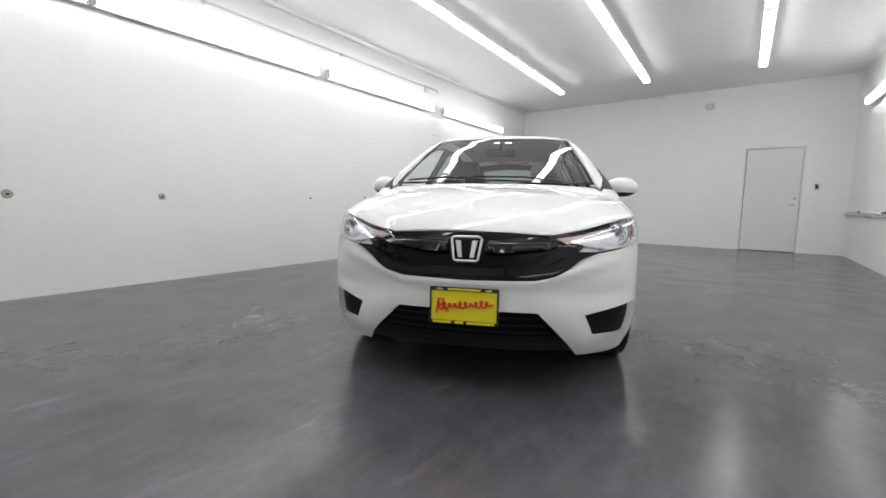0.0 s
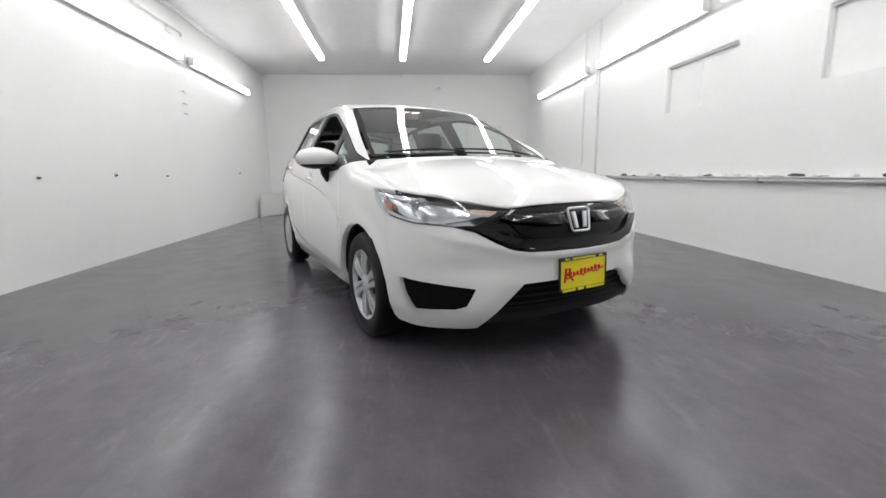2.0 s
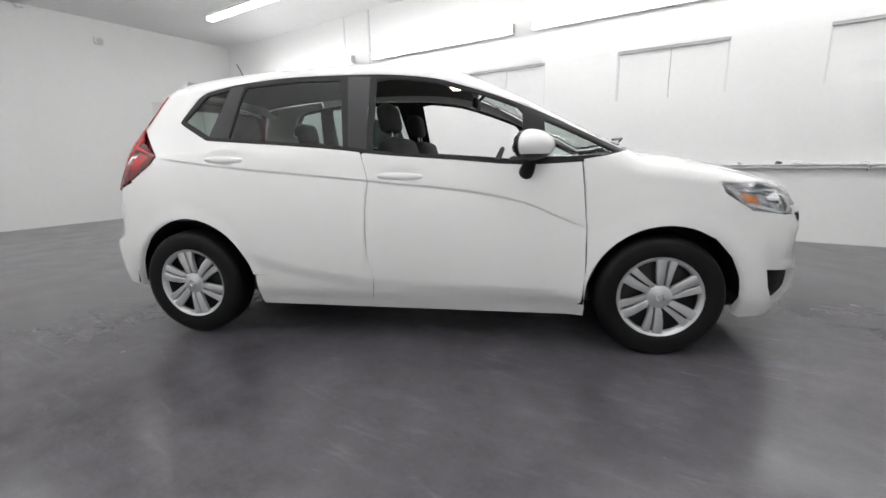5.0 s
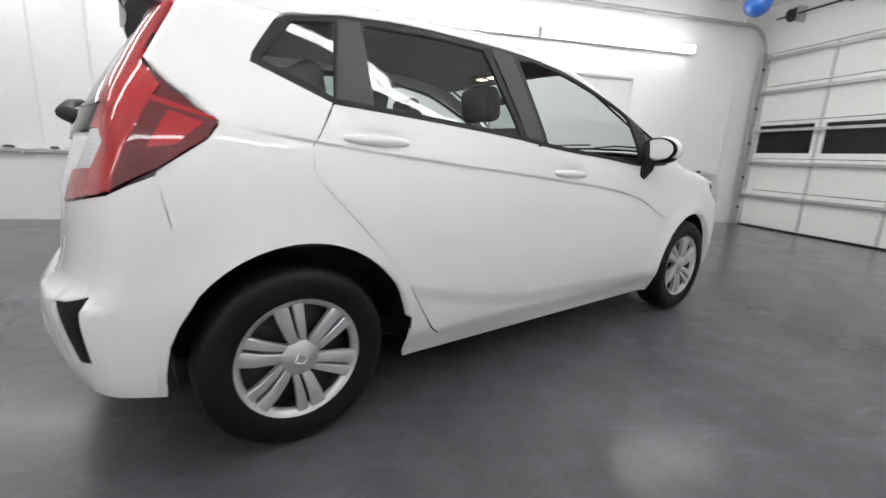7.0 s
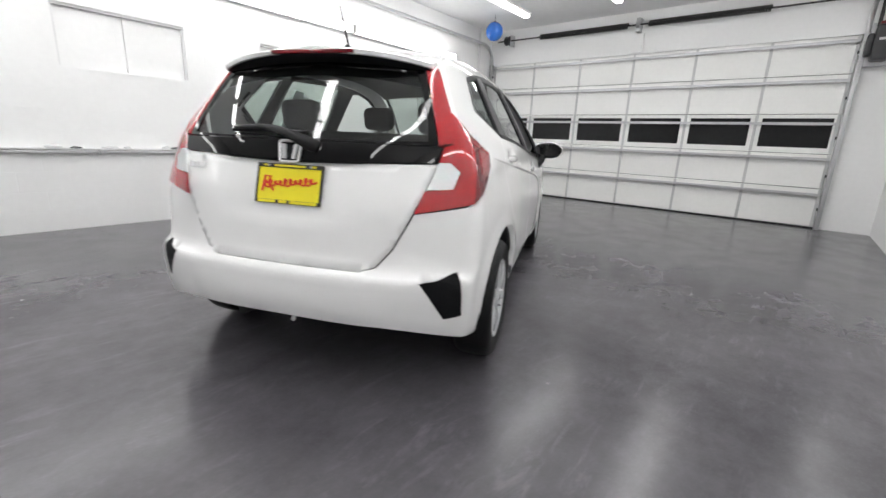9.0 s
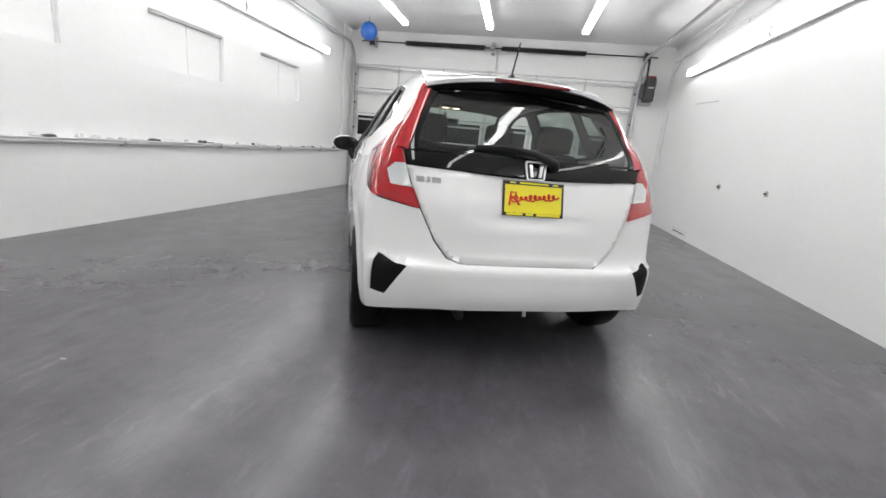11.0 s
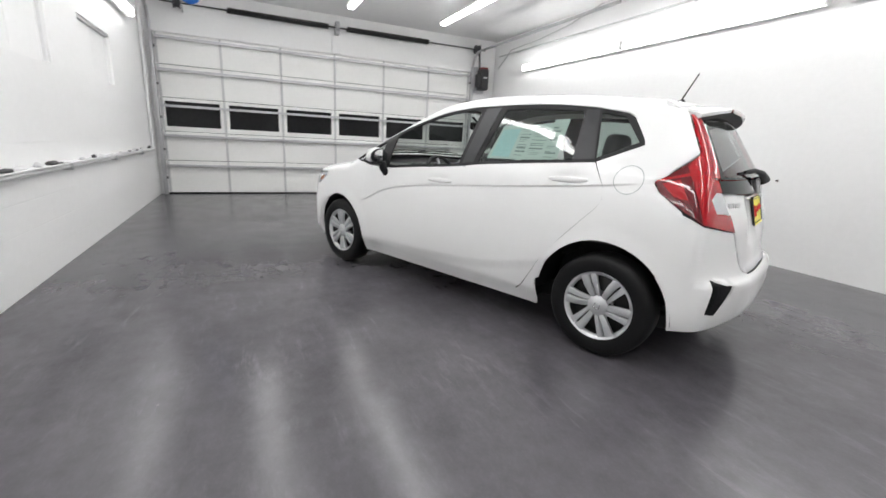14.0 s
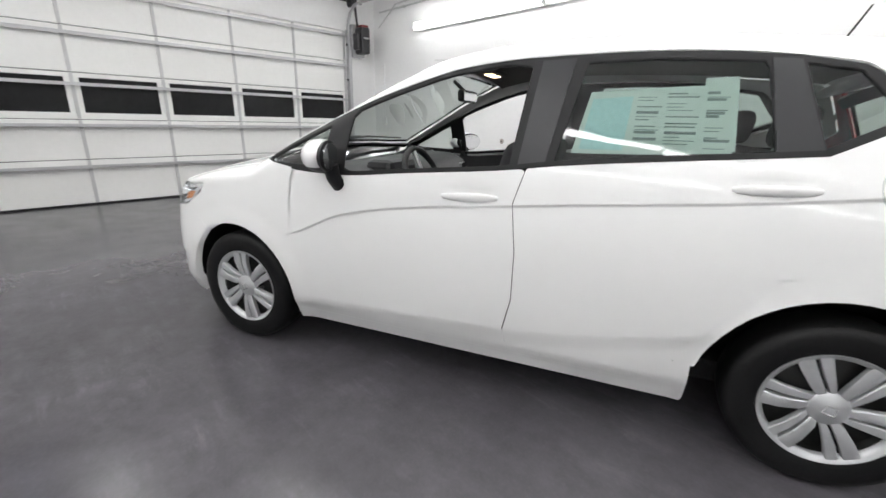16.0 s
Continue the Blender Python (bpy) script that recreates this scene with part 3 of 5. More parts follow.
cabin_z = curve([-1.8, -1.5, -1.1, -.7, -.3, 0, .25, .5, .8, 1.1, 1.3], [1.395, 1.447, 1.492, 1.516, 1.523, 1.507, 1.465, 1.37, 1.225, 1.075, .97])
side_w = curve([.15, .22, .30, .40, .55, .72, .85, .95, 1.03, 1.10, 1.2, 1.35, 1.48, 1.55], [.77, .80, .835, .845, .850, .848, .838, .824, .802, .769, .714, .630, .548, .49])
front_x = curve([.15, .22, .30, .42, .55, .65, .75, .85, 1.0], [2.00, 2.06, 2.095, 2.105, 2.10, 2.085, 2.06, 2.02, 1.9])
rear_x = curve([.15, .25, .38, .50, .54, .562, .61, .80, .95, 1.05, 1.2, 1.4, 1.5], [1.82, 1.875, 1.915, 1.925, 1.917, 1.880, 1.865, 1.845, 1.80, 1.768, 1.68, 1.54, 1.46])
crease_z = curve([-1.5, -1.2, -.165, .3, .6, .88, 1.0], [1.03, .985, .878, .828, .77, .655, .62])
low_z = curve([-1.0, -.85, -.5, -.18, .3, .9], [.52, .47, .385, .345, .325, .30])
def body(x, y, z):
    """Below 0 inside the painted skin of the car; nose at +x."""
    y = np.abs(y)
    w = side_w(z)
    w = w - .078 * np.clip((x - .95) / 1.1, 0, 2) ** 2 - (.072 + .085 * step(z, .8, 1.3)) * np.clip((-x - .7) / 1.1, 0, 2) ** 2
    mid = step(x, -1.45, -1.25) * (1 - step(x, .80, .95))
    zc = crease_z(x)
    w = w - .009 * mid * step(zc - z, -.002, .012) * np.exp(-np.maximum(zc - z, 0) / .13)
    zl = low_z(x)
    doors = step(x, -.98, -.8) * (1 - step(x, .85, .95))
    w = w - .013 * doors * step(zl - z, -.03, .05)
    for cx in (-1.265, 1.265):
        r = np.hypot(x - cx, z - .30)
        w = w + .010 * (1 - step(r, .36, .46)) * (z > .1)
    for cx, cz in ((.0, .905), (-.985, 1.003)):
        w = w - .014 * np.exp(-(((x - cx - .005) / .085) ** 2 + ((z - cz) / .034) ** 2) ** 1.5)
    f_side = (y - w) * .93
    f_hood = (z - hood_z(x + .10 * y * y) + .10 * y ** 2.2) * .93
    f_cab = (z - cabin_z(x + .16 * y * y) + .085 * np.abs(y) ** 2.2) * .85
    f_top = np.minimum(f_hood, f_cab)
    f_front = x - front_x(z) + .60 * y ** 2.6
    f_front = f_front - .022 * np.exp(-((y - .50 - .35 * (.33 - z)) / .075) ** 2 - ((z - .30) / .13) ** 2)
    f_front = f_front + .008 * np.exp(-((z - .485) / .045) ** 2) * step(y, .30, .45) * (1 - step(y, .70, .80))
    f_front = f_front - .012 * np.exp(-((z - .545 - .24 * np.maximum(y - .28, 0)) / .028) ** 2) * (1 - step(y, .60, .75))
    f_rear = -x - rear_x(z) + .30 * y ** 3
    f_rear = f_rear - .010 * np.exp(-((z - .40) / .07) ** 2) * (1 - step(y, .38, .5))
    f = smax(f_side, f_top, .06)
    f = smax(f, f_front, .08)
    f = smax(f, f_rear, .05)
    return np.maximum(f, .17 - z)
def meet(o, d, near=0., far=6., n=0):
    """First place where rays o + s d enter the body."""
    o, d = np.atleast_2d(o).astype(float), np.atleast_2d(d).astype(float)
    s = np.full(len(o), float(near))
    live = np.arange(len(o))
    for k in range(90):
        if not len(live):
            break
        f = body(*(o[live] + d[live] * s[live, None]).T)
        s[live] += np.where(f > 3e-4, np.maximum(f * .6, 2e-4), f * .6)
        live = live[(np.abs(f) > 1e-5) & (s[live] < far)]
    s[s >= far] = np.nan
    return o + d * s[:, None]

def gradient(p, e=.002):
    g = np.stack([body(*(p + d).T) - body(*(p - d).T) for d in np.eye(3) * e], 1)
    return g / np.maximum(np.linalg.norm(g, axis=1, keepdims=True), 1e-9)


def shoot(chart, uv):
    """Places on the skin for chart coordinates."""
    u, v = uv[:, 0], uv[:, 1]
    z, one = np.zeros_like(u), np.ones_like(u)
    if chart in ("left", "right"):
        s = 1 if chart == "left" else -1
        return meet(np.stack([u, one * s * 1.3, v], 1), np.array([[0, -s, 0]]) + np.zeros((len(u), 3)), .2, 1.29, 160)
    if chart == "top":
        return meet(np.stack([u, v, one * 1.75], 1), np.array([[0, 0, -1.]]) + np.zeros((len(u), 3)), .1, 1.3, 160)
    if chart == "front":
        return meet(np.stack([one * 2.5, u, v], 1), np.array([[-1., 0, 0]]) + np.zeros((len(u), 3)), .2, 1.4, 160)
    if chart == "rear":
        return meet(np.stack([-one * 2.4, u, v], 1), np.array([[1., 0, 0]]) + np.zeros((len(u), 3)), .2, 1.4, 160)
    s = 1 if chart == "nose" else -1
    d = np.stack([s * np.cos(u), np.sin(u), z], 1)
    return meet(np.array([[.9 * s, 0, 0]]) + 1.9 * d + np.stack([z, z, v], 1), -d, .3, 1.85, 160)


def inside_poly(q, poly):
    x, y = q[:, 0], q[:, 1]
    r = np.zeros(len(q), bool)
    for (ax, ay), (bx, by) in zip(poly, np.roll(poly, -1, 0)):
        if ay != by:
            r ^= ((ay > y) != (by > y)) & (x < (bx - ax) * (y - ay) / (by - ay) + ax)
    return r


def edge_dist(q, poly):
    best = np.full(len(q), 9.)
    for a, b in zip(poly, np.roll(poly, -1, 0)):
        ab = b - a
        t = np.clip(((q - a) @ ab) / max(ab @ ab, 1e-12), 0, 1)
        best = np.minimum(best, np.hypot(*(q - a - t[:, None] * ab).T))
    return best


def soften(poly, rounds):
    for _ in range(rounds):
        nxt = np.roll(poly, -1, 0)
        poly = np.stack([poly * .75 + nxt * .25, poly * .25 + nxt * .75], 1).reshape(-1, 2)
    return poly


def resample(poly, gap):
    out = []
    for a, b in zip(poly, np.roll(poly, -1, 0)):
        n = max(1, int(math.ceil(np.linalg.norm(b - a) / gap)))
        out += [a + (b - a) * k / n for k in range(n)]
    return np.array(out)


def panel(name, chart, outline, material, parent, label="", off=0., grid=.03, flange=.012, holes=(), round_=1, lift=None, flat=False, lines=()):
    """A piece of the skin: an outline in a chart, laid on the body, with its edges turned in."""
    from mathutils.geometry import delaunay_2d_cdt
    loops = [resample(soften(np.array(o, float), round_), grid * .8) for o in (outline, *holes)]
    lo, hi = loops[0].min(0), loops[0].max(0)
    gx_, gy_ = np.meshgrid(np.arange(lo[0], hi[0], grid), np.arange(lo[1], hi[1], grid))
    q = np.stack([gx_.ravel() + grid * .31, gy_.ravel() + grid * .27], 1)
    keep = inside_poly(q, loops[0]) & (edge_dist(q, loops[0]) > grid * .45)
    for h in loops[1:]:
        keep &= ~inside_poly(q, h) & (edge_dist(q, h) > grid * .45)
    verts, edges, n = [], [], 0
    for lp in loops:
        edges += [(n + i, n + (i + 1) % len(lp)) for i in range(len(lp))]
        verts.append(lp)
        n += len(lp)
    for ln in lines:
        ln = np.array(ln, float)
        edges += [(n + i, n + i + 1) for i in range(len(ln) - 1)]
        verts.append(ln)
        n += len(ln)
        keep &= np.min(np.abs(q[:, None, 1] - np.interp(q[:, 0], ln[:, 0], ln[:, 1])[:, None]), 1) > grid * .3
    verts = np.concatenate(verts + [q[keep]])
    vs, _, fs, *_ = delaunay_2d_cdt([Vector(v) for v in verts], edges, [], 0, 1e-6)
    uv = np.array([[v.x, v.y] for v in vs])
    cen = np.array([uv[list(t)].mean(0) for t in fs])
    ok = inside_poly(cen, loops[0])
    for h in loops[1:]:
        ok &= ~inside_poly(cen, h)
    p = shoot(chart, uv)
    bad = np.isnan(p).any(1)
    if bad.any():
        good = np.where(~bad)[0]
        for i in np.where(bad)[0]:
            p[i] = p[good[np.argmin(((uv[good] - uv[i]) ** 2).sum(1))]]
    nm = gradient(p)
    shift = np.full(len(p), off) if lift is None else off + lift(p)
    p = p + nm * shift[:, None]
    bm = bmesh.new()
    bv = [bm.verts.new(v) for v in p]
    for t, k in zip(fs, ok):
        if k and len(set(t)) == 3:
            a, b, c = (p[i] for i in t)
            w = np.cross(b - a, c - a)
            if np.linalg.norm(w) < 1e-9:
                continue
            t = t if w @ nm[t[0]] > 0 else t[::-1]
            try:
                bm.faces.new([bv[i] for i in t])
            except ValueError:
                pass
    loose = [v for v in bm.verts if not v.link_faces]
    bmesh.ops.delete(bm, geom=loose, context="VERTS")
    if flange:
        rim = [e for e in bm.edges if e.is_boundary]
        ex = bmesh.ops.extrude_edge_only(bm, edges=rim)["geom"]
        nv = [v for v in ex if isinstance(v, bmesh.types.BMVert)]
        co = np.array([v.co[:] for v in nv])
        gn = gradient(co)
        for v, g in zip(nv, gn):
            v.co -= Vector(g) * flange
    me = bpy.data.meshes.new(name)
    bm.normal_update()
    bm.to_mesh(me)
    bm.free()
    me.materials.append(material)
    me.shade_smooth()
    if not flat:
        co = np.array([v.co[:] for v in me.vertices])
        me.normals_split_custom_set_from_vertices([tuple(g) for g in gradient(co)])
    ob = new(name, me)
    ob.parent = parent
    if label:
        tagged(ob, label)
    return ob


def z_top(x, y):
    """Height of the skin over plan points."""
    return shoot("top", np.stack([np.asarray(x, float), np.asarray(y, float)], 1))[:, 2]


car = thing("hatchback_car", "clean white five-door hatchback parked on the dark floor", "car", pose(0, 0, 0, 0, 0, 22.9))
BODY = car
rail_y = curve([-1.6, -1.0, .0, .30, .5, .8, 1.06], [.50, .525, .530, .535, .568, .635, .678])
belt = curve([-1.12, -.97, -.30, -.14, .3, .62, .85, 1.09], [1.106, 1.094, 1.035, 1.013, .975, .948, .955, .992])
win_top = curve([-1.22, -1.02, -.6, -.17, .10, .35, .60, .8, .95, 1.09], [1.375, 1.410, 1.436, 1.426, 1.396, 1.325, 1.232, 1.138, 1.062, .999])
head_line = [(.30, .752), (.45, .775), (.61, .812), (.80, .838), (.95, .845)]
AF, RF, AR, RR_ = 1.275, .365, -1.245, .390


def arc_pts(cx, r, a0, a1, n=18):
    return [(cx + r * math.cos(radians(a)), .29 + r * math.sin(radians(a))) for a in np.linspace(a0, a1, n)]


def mirrored(pts):
    return [(-a, b) for a, b in pts]


def to_chart(kind, pts, chart, gap=0.):
    """Chart points of one view as (angle, height) about the nose or the tail."""
    q = shoot(chart, np.array(pts, float))
    s = 1 if kind == "nose" else -1
    return [(math.atan2(abs(p[1]), s * p[0] - .9) + gap, p[2]) for p in q]


xs_c = np.linspace(-1.44, .905, 70)
CREASE = [[(x, float(crease_z(x)) + d) for x in xs_c] for d in (.004, -.004, -.013, -.03)]
xs_c = np.linspace(-.9, .905, 50)
CREASE += [[(x, float(low_z(x)) + d) for x in xs_c] for d in (.03, -.01, -.05)]
# hood, cowl, windscreen, roof
hood_half = [(1.205, 0), (1.19, .25), (1.15, .50), (1.095, .706), (1.3, .726), (1.52, .740), (1.60, .740)]
hood_half += [(p[0], p[1]) for p in shoot("nose", np.array([(.80, .8405), (.70, .828), (.61, .815), (.52, .794), (.45, .778), (.375, .766), (.30, .755), (.15, .769), (0, .772)]))]
panel("hood", "top", hood_half + [(x, -y) for x, y in hood_half[-2:0:-1]], PAINT, car, "white bonnet", off=.002, round_=1)
glass_low = [(1.055, .668), (1.115, .50), (1.155, .25), (1.165, 0)]
glass_top = [(.345, 0), (.335, .22), (.312, .43), (.295, .525)]
ring = glass_low[::-1] + [(.8, .626), (.5, .559)] + glass_top[::-1]
panel("cowl", "top", [(1.17, 0), (1.16, .22), (1.12, .50), (1.06, .675), (1.092, .70), (1.147, .50), (1.187, .25), (1.20, 0)] + [(a, -b) for a, b in [(1.187, .25), (1.147, .50), (1.092, .70), (1.06, .675), (1.12, .50), (1.16, .22)]], TRIMBLACK, car, "black cowl grille", off=-.012, round_=0)
ws = [(a, b) for a, b in ring] + [(a, -b) for a, b in ring[-2:0:-1]]
panel("windscreen", "top", ws, GLASS, car, "clear windscreen", off=-.004, flange=0, round_=0, grid=.05).visible_shadow = False
inner = [(.5 + (a - .72) * .945 + .22, b * .955) for a, b in ws]
panel("windscreen_border", "top", ws, GLOSSBLACK, car, "black glass border", off=-.002, flange=0, holes=[inner], round_=0)
xs_r = np.linspace(.28, -1.42, 14)
roof = [(.335, 0), (.322, .22), (.298, .43), (.280, .526)] + [(x, float(rail_y(x)) - .006) for x in xs_r[1:]] + [(-1.46, .3), (-1.48, 0)]
panel("roof", "top", roof + [(a, -b) for a, b in roof[-2:0:-1]], PAINT, car, "white roof", off=.0, round_=0, grid=.04)

for side, s in (("left", 1), ("right", -1)):
    # roof side rail with the A pillar
    xs = np.linspace(1.075, -1.0, 34)
    up = z_top(xs, rail_y(xs))
    lo_ = [(x, float(win_top(x)) + .004) for x in np.linspace(-1.0, 1.06, 30)]
    panel("roof_rail", side, [(x, z - .002) for x, z in zip(xs, up)] + lo_, PAINT, car, "white roof rail and windscreen pillar", round_=0, grid=.025, flange=.008)
    # front fender
    xs = np.linspace(1.085, 1.60, 12)
    fu = z_top(xs, np.interp(xs, [1.085, 1.3, 1.52, 1.60], [.711, .732, .746, .746]))
    fender = [(.885, .962), (1.0, .980), (1.085, 1.0)] + [(x, z) for x, z in zip(xs[1:], fu[1:])] + [(p[0], p[2]) for p in shoot("nose", np.array([(.802, .843), (.88, .848), (.955, .850), (.939, .80), (.849, .7215)]))] + [(1.472, .610)] + \
        arc_pts(AF, RF, 57, 193) + [(.9115, .24), (.9130, .45), (.9115, .64)]
    panel("front_fender", side, fender, PAINT, car, "white front wing", round_=0, grid=.025, flange=.03)
    seam = [(-.185, .245), (-.165, .36), (-.195, .5), (-.195, .7), (-.172, .88), (-.207, 1.008)]
    bl = [(x, float(belt(x)) - .006) for x in np.linspace(-.19, .875, 12)]
    fd = [(x + .0025, z) for x, z in seam] + bl + [(.906, .64), (.908, .4), (.898, .262), (.875, .247)]
    fdoor = panel("front_door", side, fd, PAINT, car, "white front door, window wound down", round_=0, grid=.025, lines=CREASE)
    bl = [(x, float(belt(x)) - .006) for x in np.linspace(-1.112, -.216, 10)]
    rd = [(x - .0032, z) for x, z in seam[::-1]] + [(-.66, .247), (-.70, .255), (-.745, .29), (-.9066, .5544), (-1.0516, .7190), (-1.1716, .8541), (-1.1970, .90), (-1.1920, .97)] + bl
    rdoor = panel("rear_door", side, rd, PAINT, car, "white rear door", round_=0, grid=.025, lines=CREASE)
    panel("sill", side, [(.914, .236), (-.665, .236), (-.705, .245), (-.752, .286), (-.793, .36), (-.852, .36), (-.856, .20), (-.85, .178), (.918, .178)], PAINT, car, "white sill", round_=0, off=-.003)
    # quarter panel
    xs = np.linspace(-1.005, -1.47, 10)
    up = z_top(xs, rail_y(xs))
    qp = [(x, z - .002) for x, z in zip(xs, up)] + [(-1.492, 1.372), (-1.594, 1.183), (-1.437, 1.022), (-1.474, .974), (-1.600, .886), (-1.545, .545)] + \
        arc_pts(AR, RR_, 139, 11.5) + [(-.850, .366), (-.798, .366), (-.9105, .553), (-1.0555, .717), (-1.1755, .852), (-1.2015, .90), (-1.1955, .97), (-1.1165, 1.1025)] + \
        [(-1.14, 1.113), (-1.335, 1.205), (-1.325, 1.235), (-1.24, 1.36), (-1.20, 1.385), (-1.005, 1.414)]
    quarter = panel("quarter_panel", side, qp, PAINT, car, "white rear wing", round_=0, grid=.025, flange=.03, lines=CREASE[:4])
    # side windows: black surround with openings
    xs = np.linspace(1.088, -1.02, 44)
    dlo = [(x, float(win_top(x)) + .002) for x in xs] + [(-1.20, 1.378), (-1.24, 1.355), (-1.33, 1.232), (-1.335, 1.208), (-1.14, 1.108)] + [(x, float(belt(x)) - .004) for x in np.linspace(-1.1, 1.06, 30)]
    fx = np.linspace(-.165, .575, 12)
    front_open = [(-.145, 1.025)] + [(-.168, 1.395)] + [(x, float(win_top(x)) - .016) for x in fx[1:]] + [(.600, 1.195), (.60, .965)] + [(x, float(belt(x)) + .012) for x in np.linspace(.55, -.10, 8)]
    rear_open = [(-.305, 1.05), (-.375, 1.405), (-.6, 1.412), (-.93, 1.395), (-.945, 1.37), (-.975, 1.108)] + [(x, float(belt(x)) + .012) for x in np.linspace(-.9, -.38, 6)]
    q_open = [(-1.105, 1.125), (-1.045, 1.385), (-1.19, 1.36), (-1.305, 1.222)]
    tri_open = [(.705, .975), (.705, 1.155), (.80, 1.112), (1.03, .998), (.98, .982)]
    panel("window_surround", side, dlo, TRIMBLACK, car, "black window surround", off=-.003, holes=[front_open, rear_open, q_open, tri_open], round_=0, grid=.022, flange=.014)
    panel("door_pillar", side, [(-.176, 1.02), (-.205, 1.412), (-.33, 1.418), (-.275, 1.04)], SATINBLACK, car, "satin black door pillar", off=.0015, round_=0, flange=.006)
    panel("door_pillar", side, [(-.975, 1.105), (-.95, 1.40), (-1.03, 1.395), (-1.10, 1.118)], SATINBLACK, car, "satin black door pillar", off=.0015, round_=0, flange=.006)
    panel("door_glass", side, rear_open, DARKGLASS, car, "tinted rear door glass", off=-.010, flange=0, round_=0, grid=.04)
    panel("quarter_glass", side, q_open, DARKGLASS, car, "tinted fixed quarter glass", off=-.010, flange=0, round_=0, grid=.04)
    panel("vent_glass", side, tri_open, GLASS, car, "small fixed front glass", off=-.010, flange=0, round_=0, grid=.04)
    panel("belt_trim", side, [(x, float(belt(x)) + .012) for x in np.linspace(-1.09, .66, 24)] + [(x, float(belt(x)) - .005) for x in np.linspace(.66, -1.09, 24)], TRIMBLACK, car, "black belt moulding", off=.003, round_=0, flange=.008)
    # handles in their dished recesses
    for door, cx, cz in ((fdoor, .0, .905), (rdoor, -.985, 1.003)):
        q = shoot(side, np.array([[cx - .115, cz - .006], [cx + .115, cz - .012]]))
        bm = bmesh.new()
        pts = [Vector(q[0] + (q[1] - q[0]) * t) + Vector((0, s * (-.004 + .014 * math.sin(math.pi * t) ** .5), 0)) for t in np.linspace(0, 1, 15)]
        add_tube(bm, pts, [.008 + .010 * math.sin(math.pi * t) ** .6 for t in np.linspace(0, 1, 15)], 12)
        for v in bm.verts:
            mid_y = q[0][1] + (q[1][1] - q[0][1]) * (v.co.x - q[0][0]) / (q[1][0] - q[0][0])
            v.co.y = mid_y + (v.co.y - mid_y) * .6
        part("door_handle", bm, PAINT, door, "white pull handle", 50)
    # inner door skins and wheel housings
    panel("inner_side", side, [(.93, .25), (.93, .94)] + [(x, float(belt(x)) - .012) for x in np.linspace(.85, -1.1, 12)] + [(-1.35, 1.1), (-1.35, .66), (-.80, .66), (-.80, .25)], CABIN, car, "dark inner trim", off=-.055, round_=0, grid=.06, flange=0)
    for cx in (AF, AR):
        bm = bmesh.new()
        n = 22
        prev = None
        for k in range(n + 1):
            a = radians(180 * k / n)
            r = .374 if cx > 0 else .399
            row = [bm.verts.new((cx + r * math.cos(a), s * yy, max(.25, .29 + r * math.sin(a)))) for yy in (.80, .50)]
            if prev:
                bm.faces.new((prev[0], prev[1], row[1], row[0]))
            prev = row
        bm.faces.new([bm.verts.new((cx + .40 * math.cos(a), s * .50, max(.22, .29 + .40 * math.sin(a)))) for a in np.linspace(0, 2 * math.pi, 24, endpoint=False)])
        part("wheel_housing", bm, TRIMBLACK, car, "black wheel housing", 60)

# front bumper with its openings
half = [(0, .552), (.25, .558), (.32, .572), (.385, .607), (.455, .652), (.54, .678), (.70, .694), (.8475, .7195), (.9665, .606), (.890, .50), (.853, .40), (.838, .30), (.832, .215), (.80, .197), (.60, .192), (.45, .196), (.405, .25), (.335, .335), (.27, .412), (0, .418)]
fog = [(.775, .445), (.455, .398), (.495, .305), (.54, .282), (.71, .272), (.755, .36)]
bumper = panel("front_bumper", "nose", half + mirrored(half[-2:0:-1]), PAINT, car, "white front bumper", holes=[fog, mirrored(fog)], round_=0, grid=.025, flange=.035)
for k in (1, -1):
    f_ = [(k * a, b) for a, b in fog]
    panel("fog_blank", "nose", f_, MESHBLACK, car, "black fog lamp blank", off=-.032, round_=0, flange=0)
intake = [(0, .42), (.272, .415), (.34, .335), (.41, .25), (.455, .20), (.38, .215), (0, .22)]
panel("lower_intake", "nose", intake + mirrored(intake[-2:0:-1]), MESHBLACK, car, "black lower intake", off=-.045, round_=0, flange=0)
lip = [(0, .272), (.25, .272), (.39, .276), (.44, .215), (.38, .222), (0, .228)]
panel("front_lip", "nose", lip + mirrored(lip[-2:0:-1]), TRIMBLACK, car, "black front lip", off=-.006, round_=0, flange=.04)
for z in (.30, .335, .37):
    panel("intake_slat", "nose", [(-.33, z), (.33, z), (.33, z + .009), (-.33, z + .009)], TRIMBLACK, car, "", off=-.03, round_=0, flange=.01)
gr = [(0, .768), (.15, .765), (.30, .753), (.375, .712), (.45, .683), (.535, .679), (.455, .655), (.385, .611), (.32, .576), (.25, .561), (0, .555)]
grille = panel("grille", "nose", gr + mirrored(gr[-2:0:-1]), GLOSSBLACK, car, "gloss black grille", off=-.012, round_=0)
band = [(0, .596), (.235, .602), (.30, .618), (.37, .658), (.44, .680), (.50, .680), (.455, .662), (.385, .620), (.32, .585), (.25, .569), (0, .563)]
panel("grille_band", "nose", band + mirrored(band[-2:0:-1]), GLOSSBLACK, grille, "gloss black bar", off=.012, round_=0)
inset = [(0, .752), (.15, .748), (.29, .735), (.33, .70), (.28, .638), (.22, .614), (0, .608)]
panel("grille_mesh", "nose", inset + mirrored(inset[-2:0:-1]), GRILLEMESH, grille, "glossy dark honeycomb", off=-.004, round_=0, flange=.002)

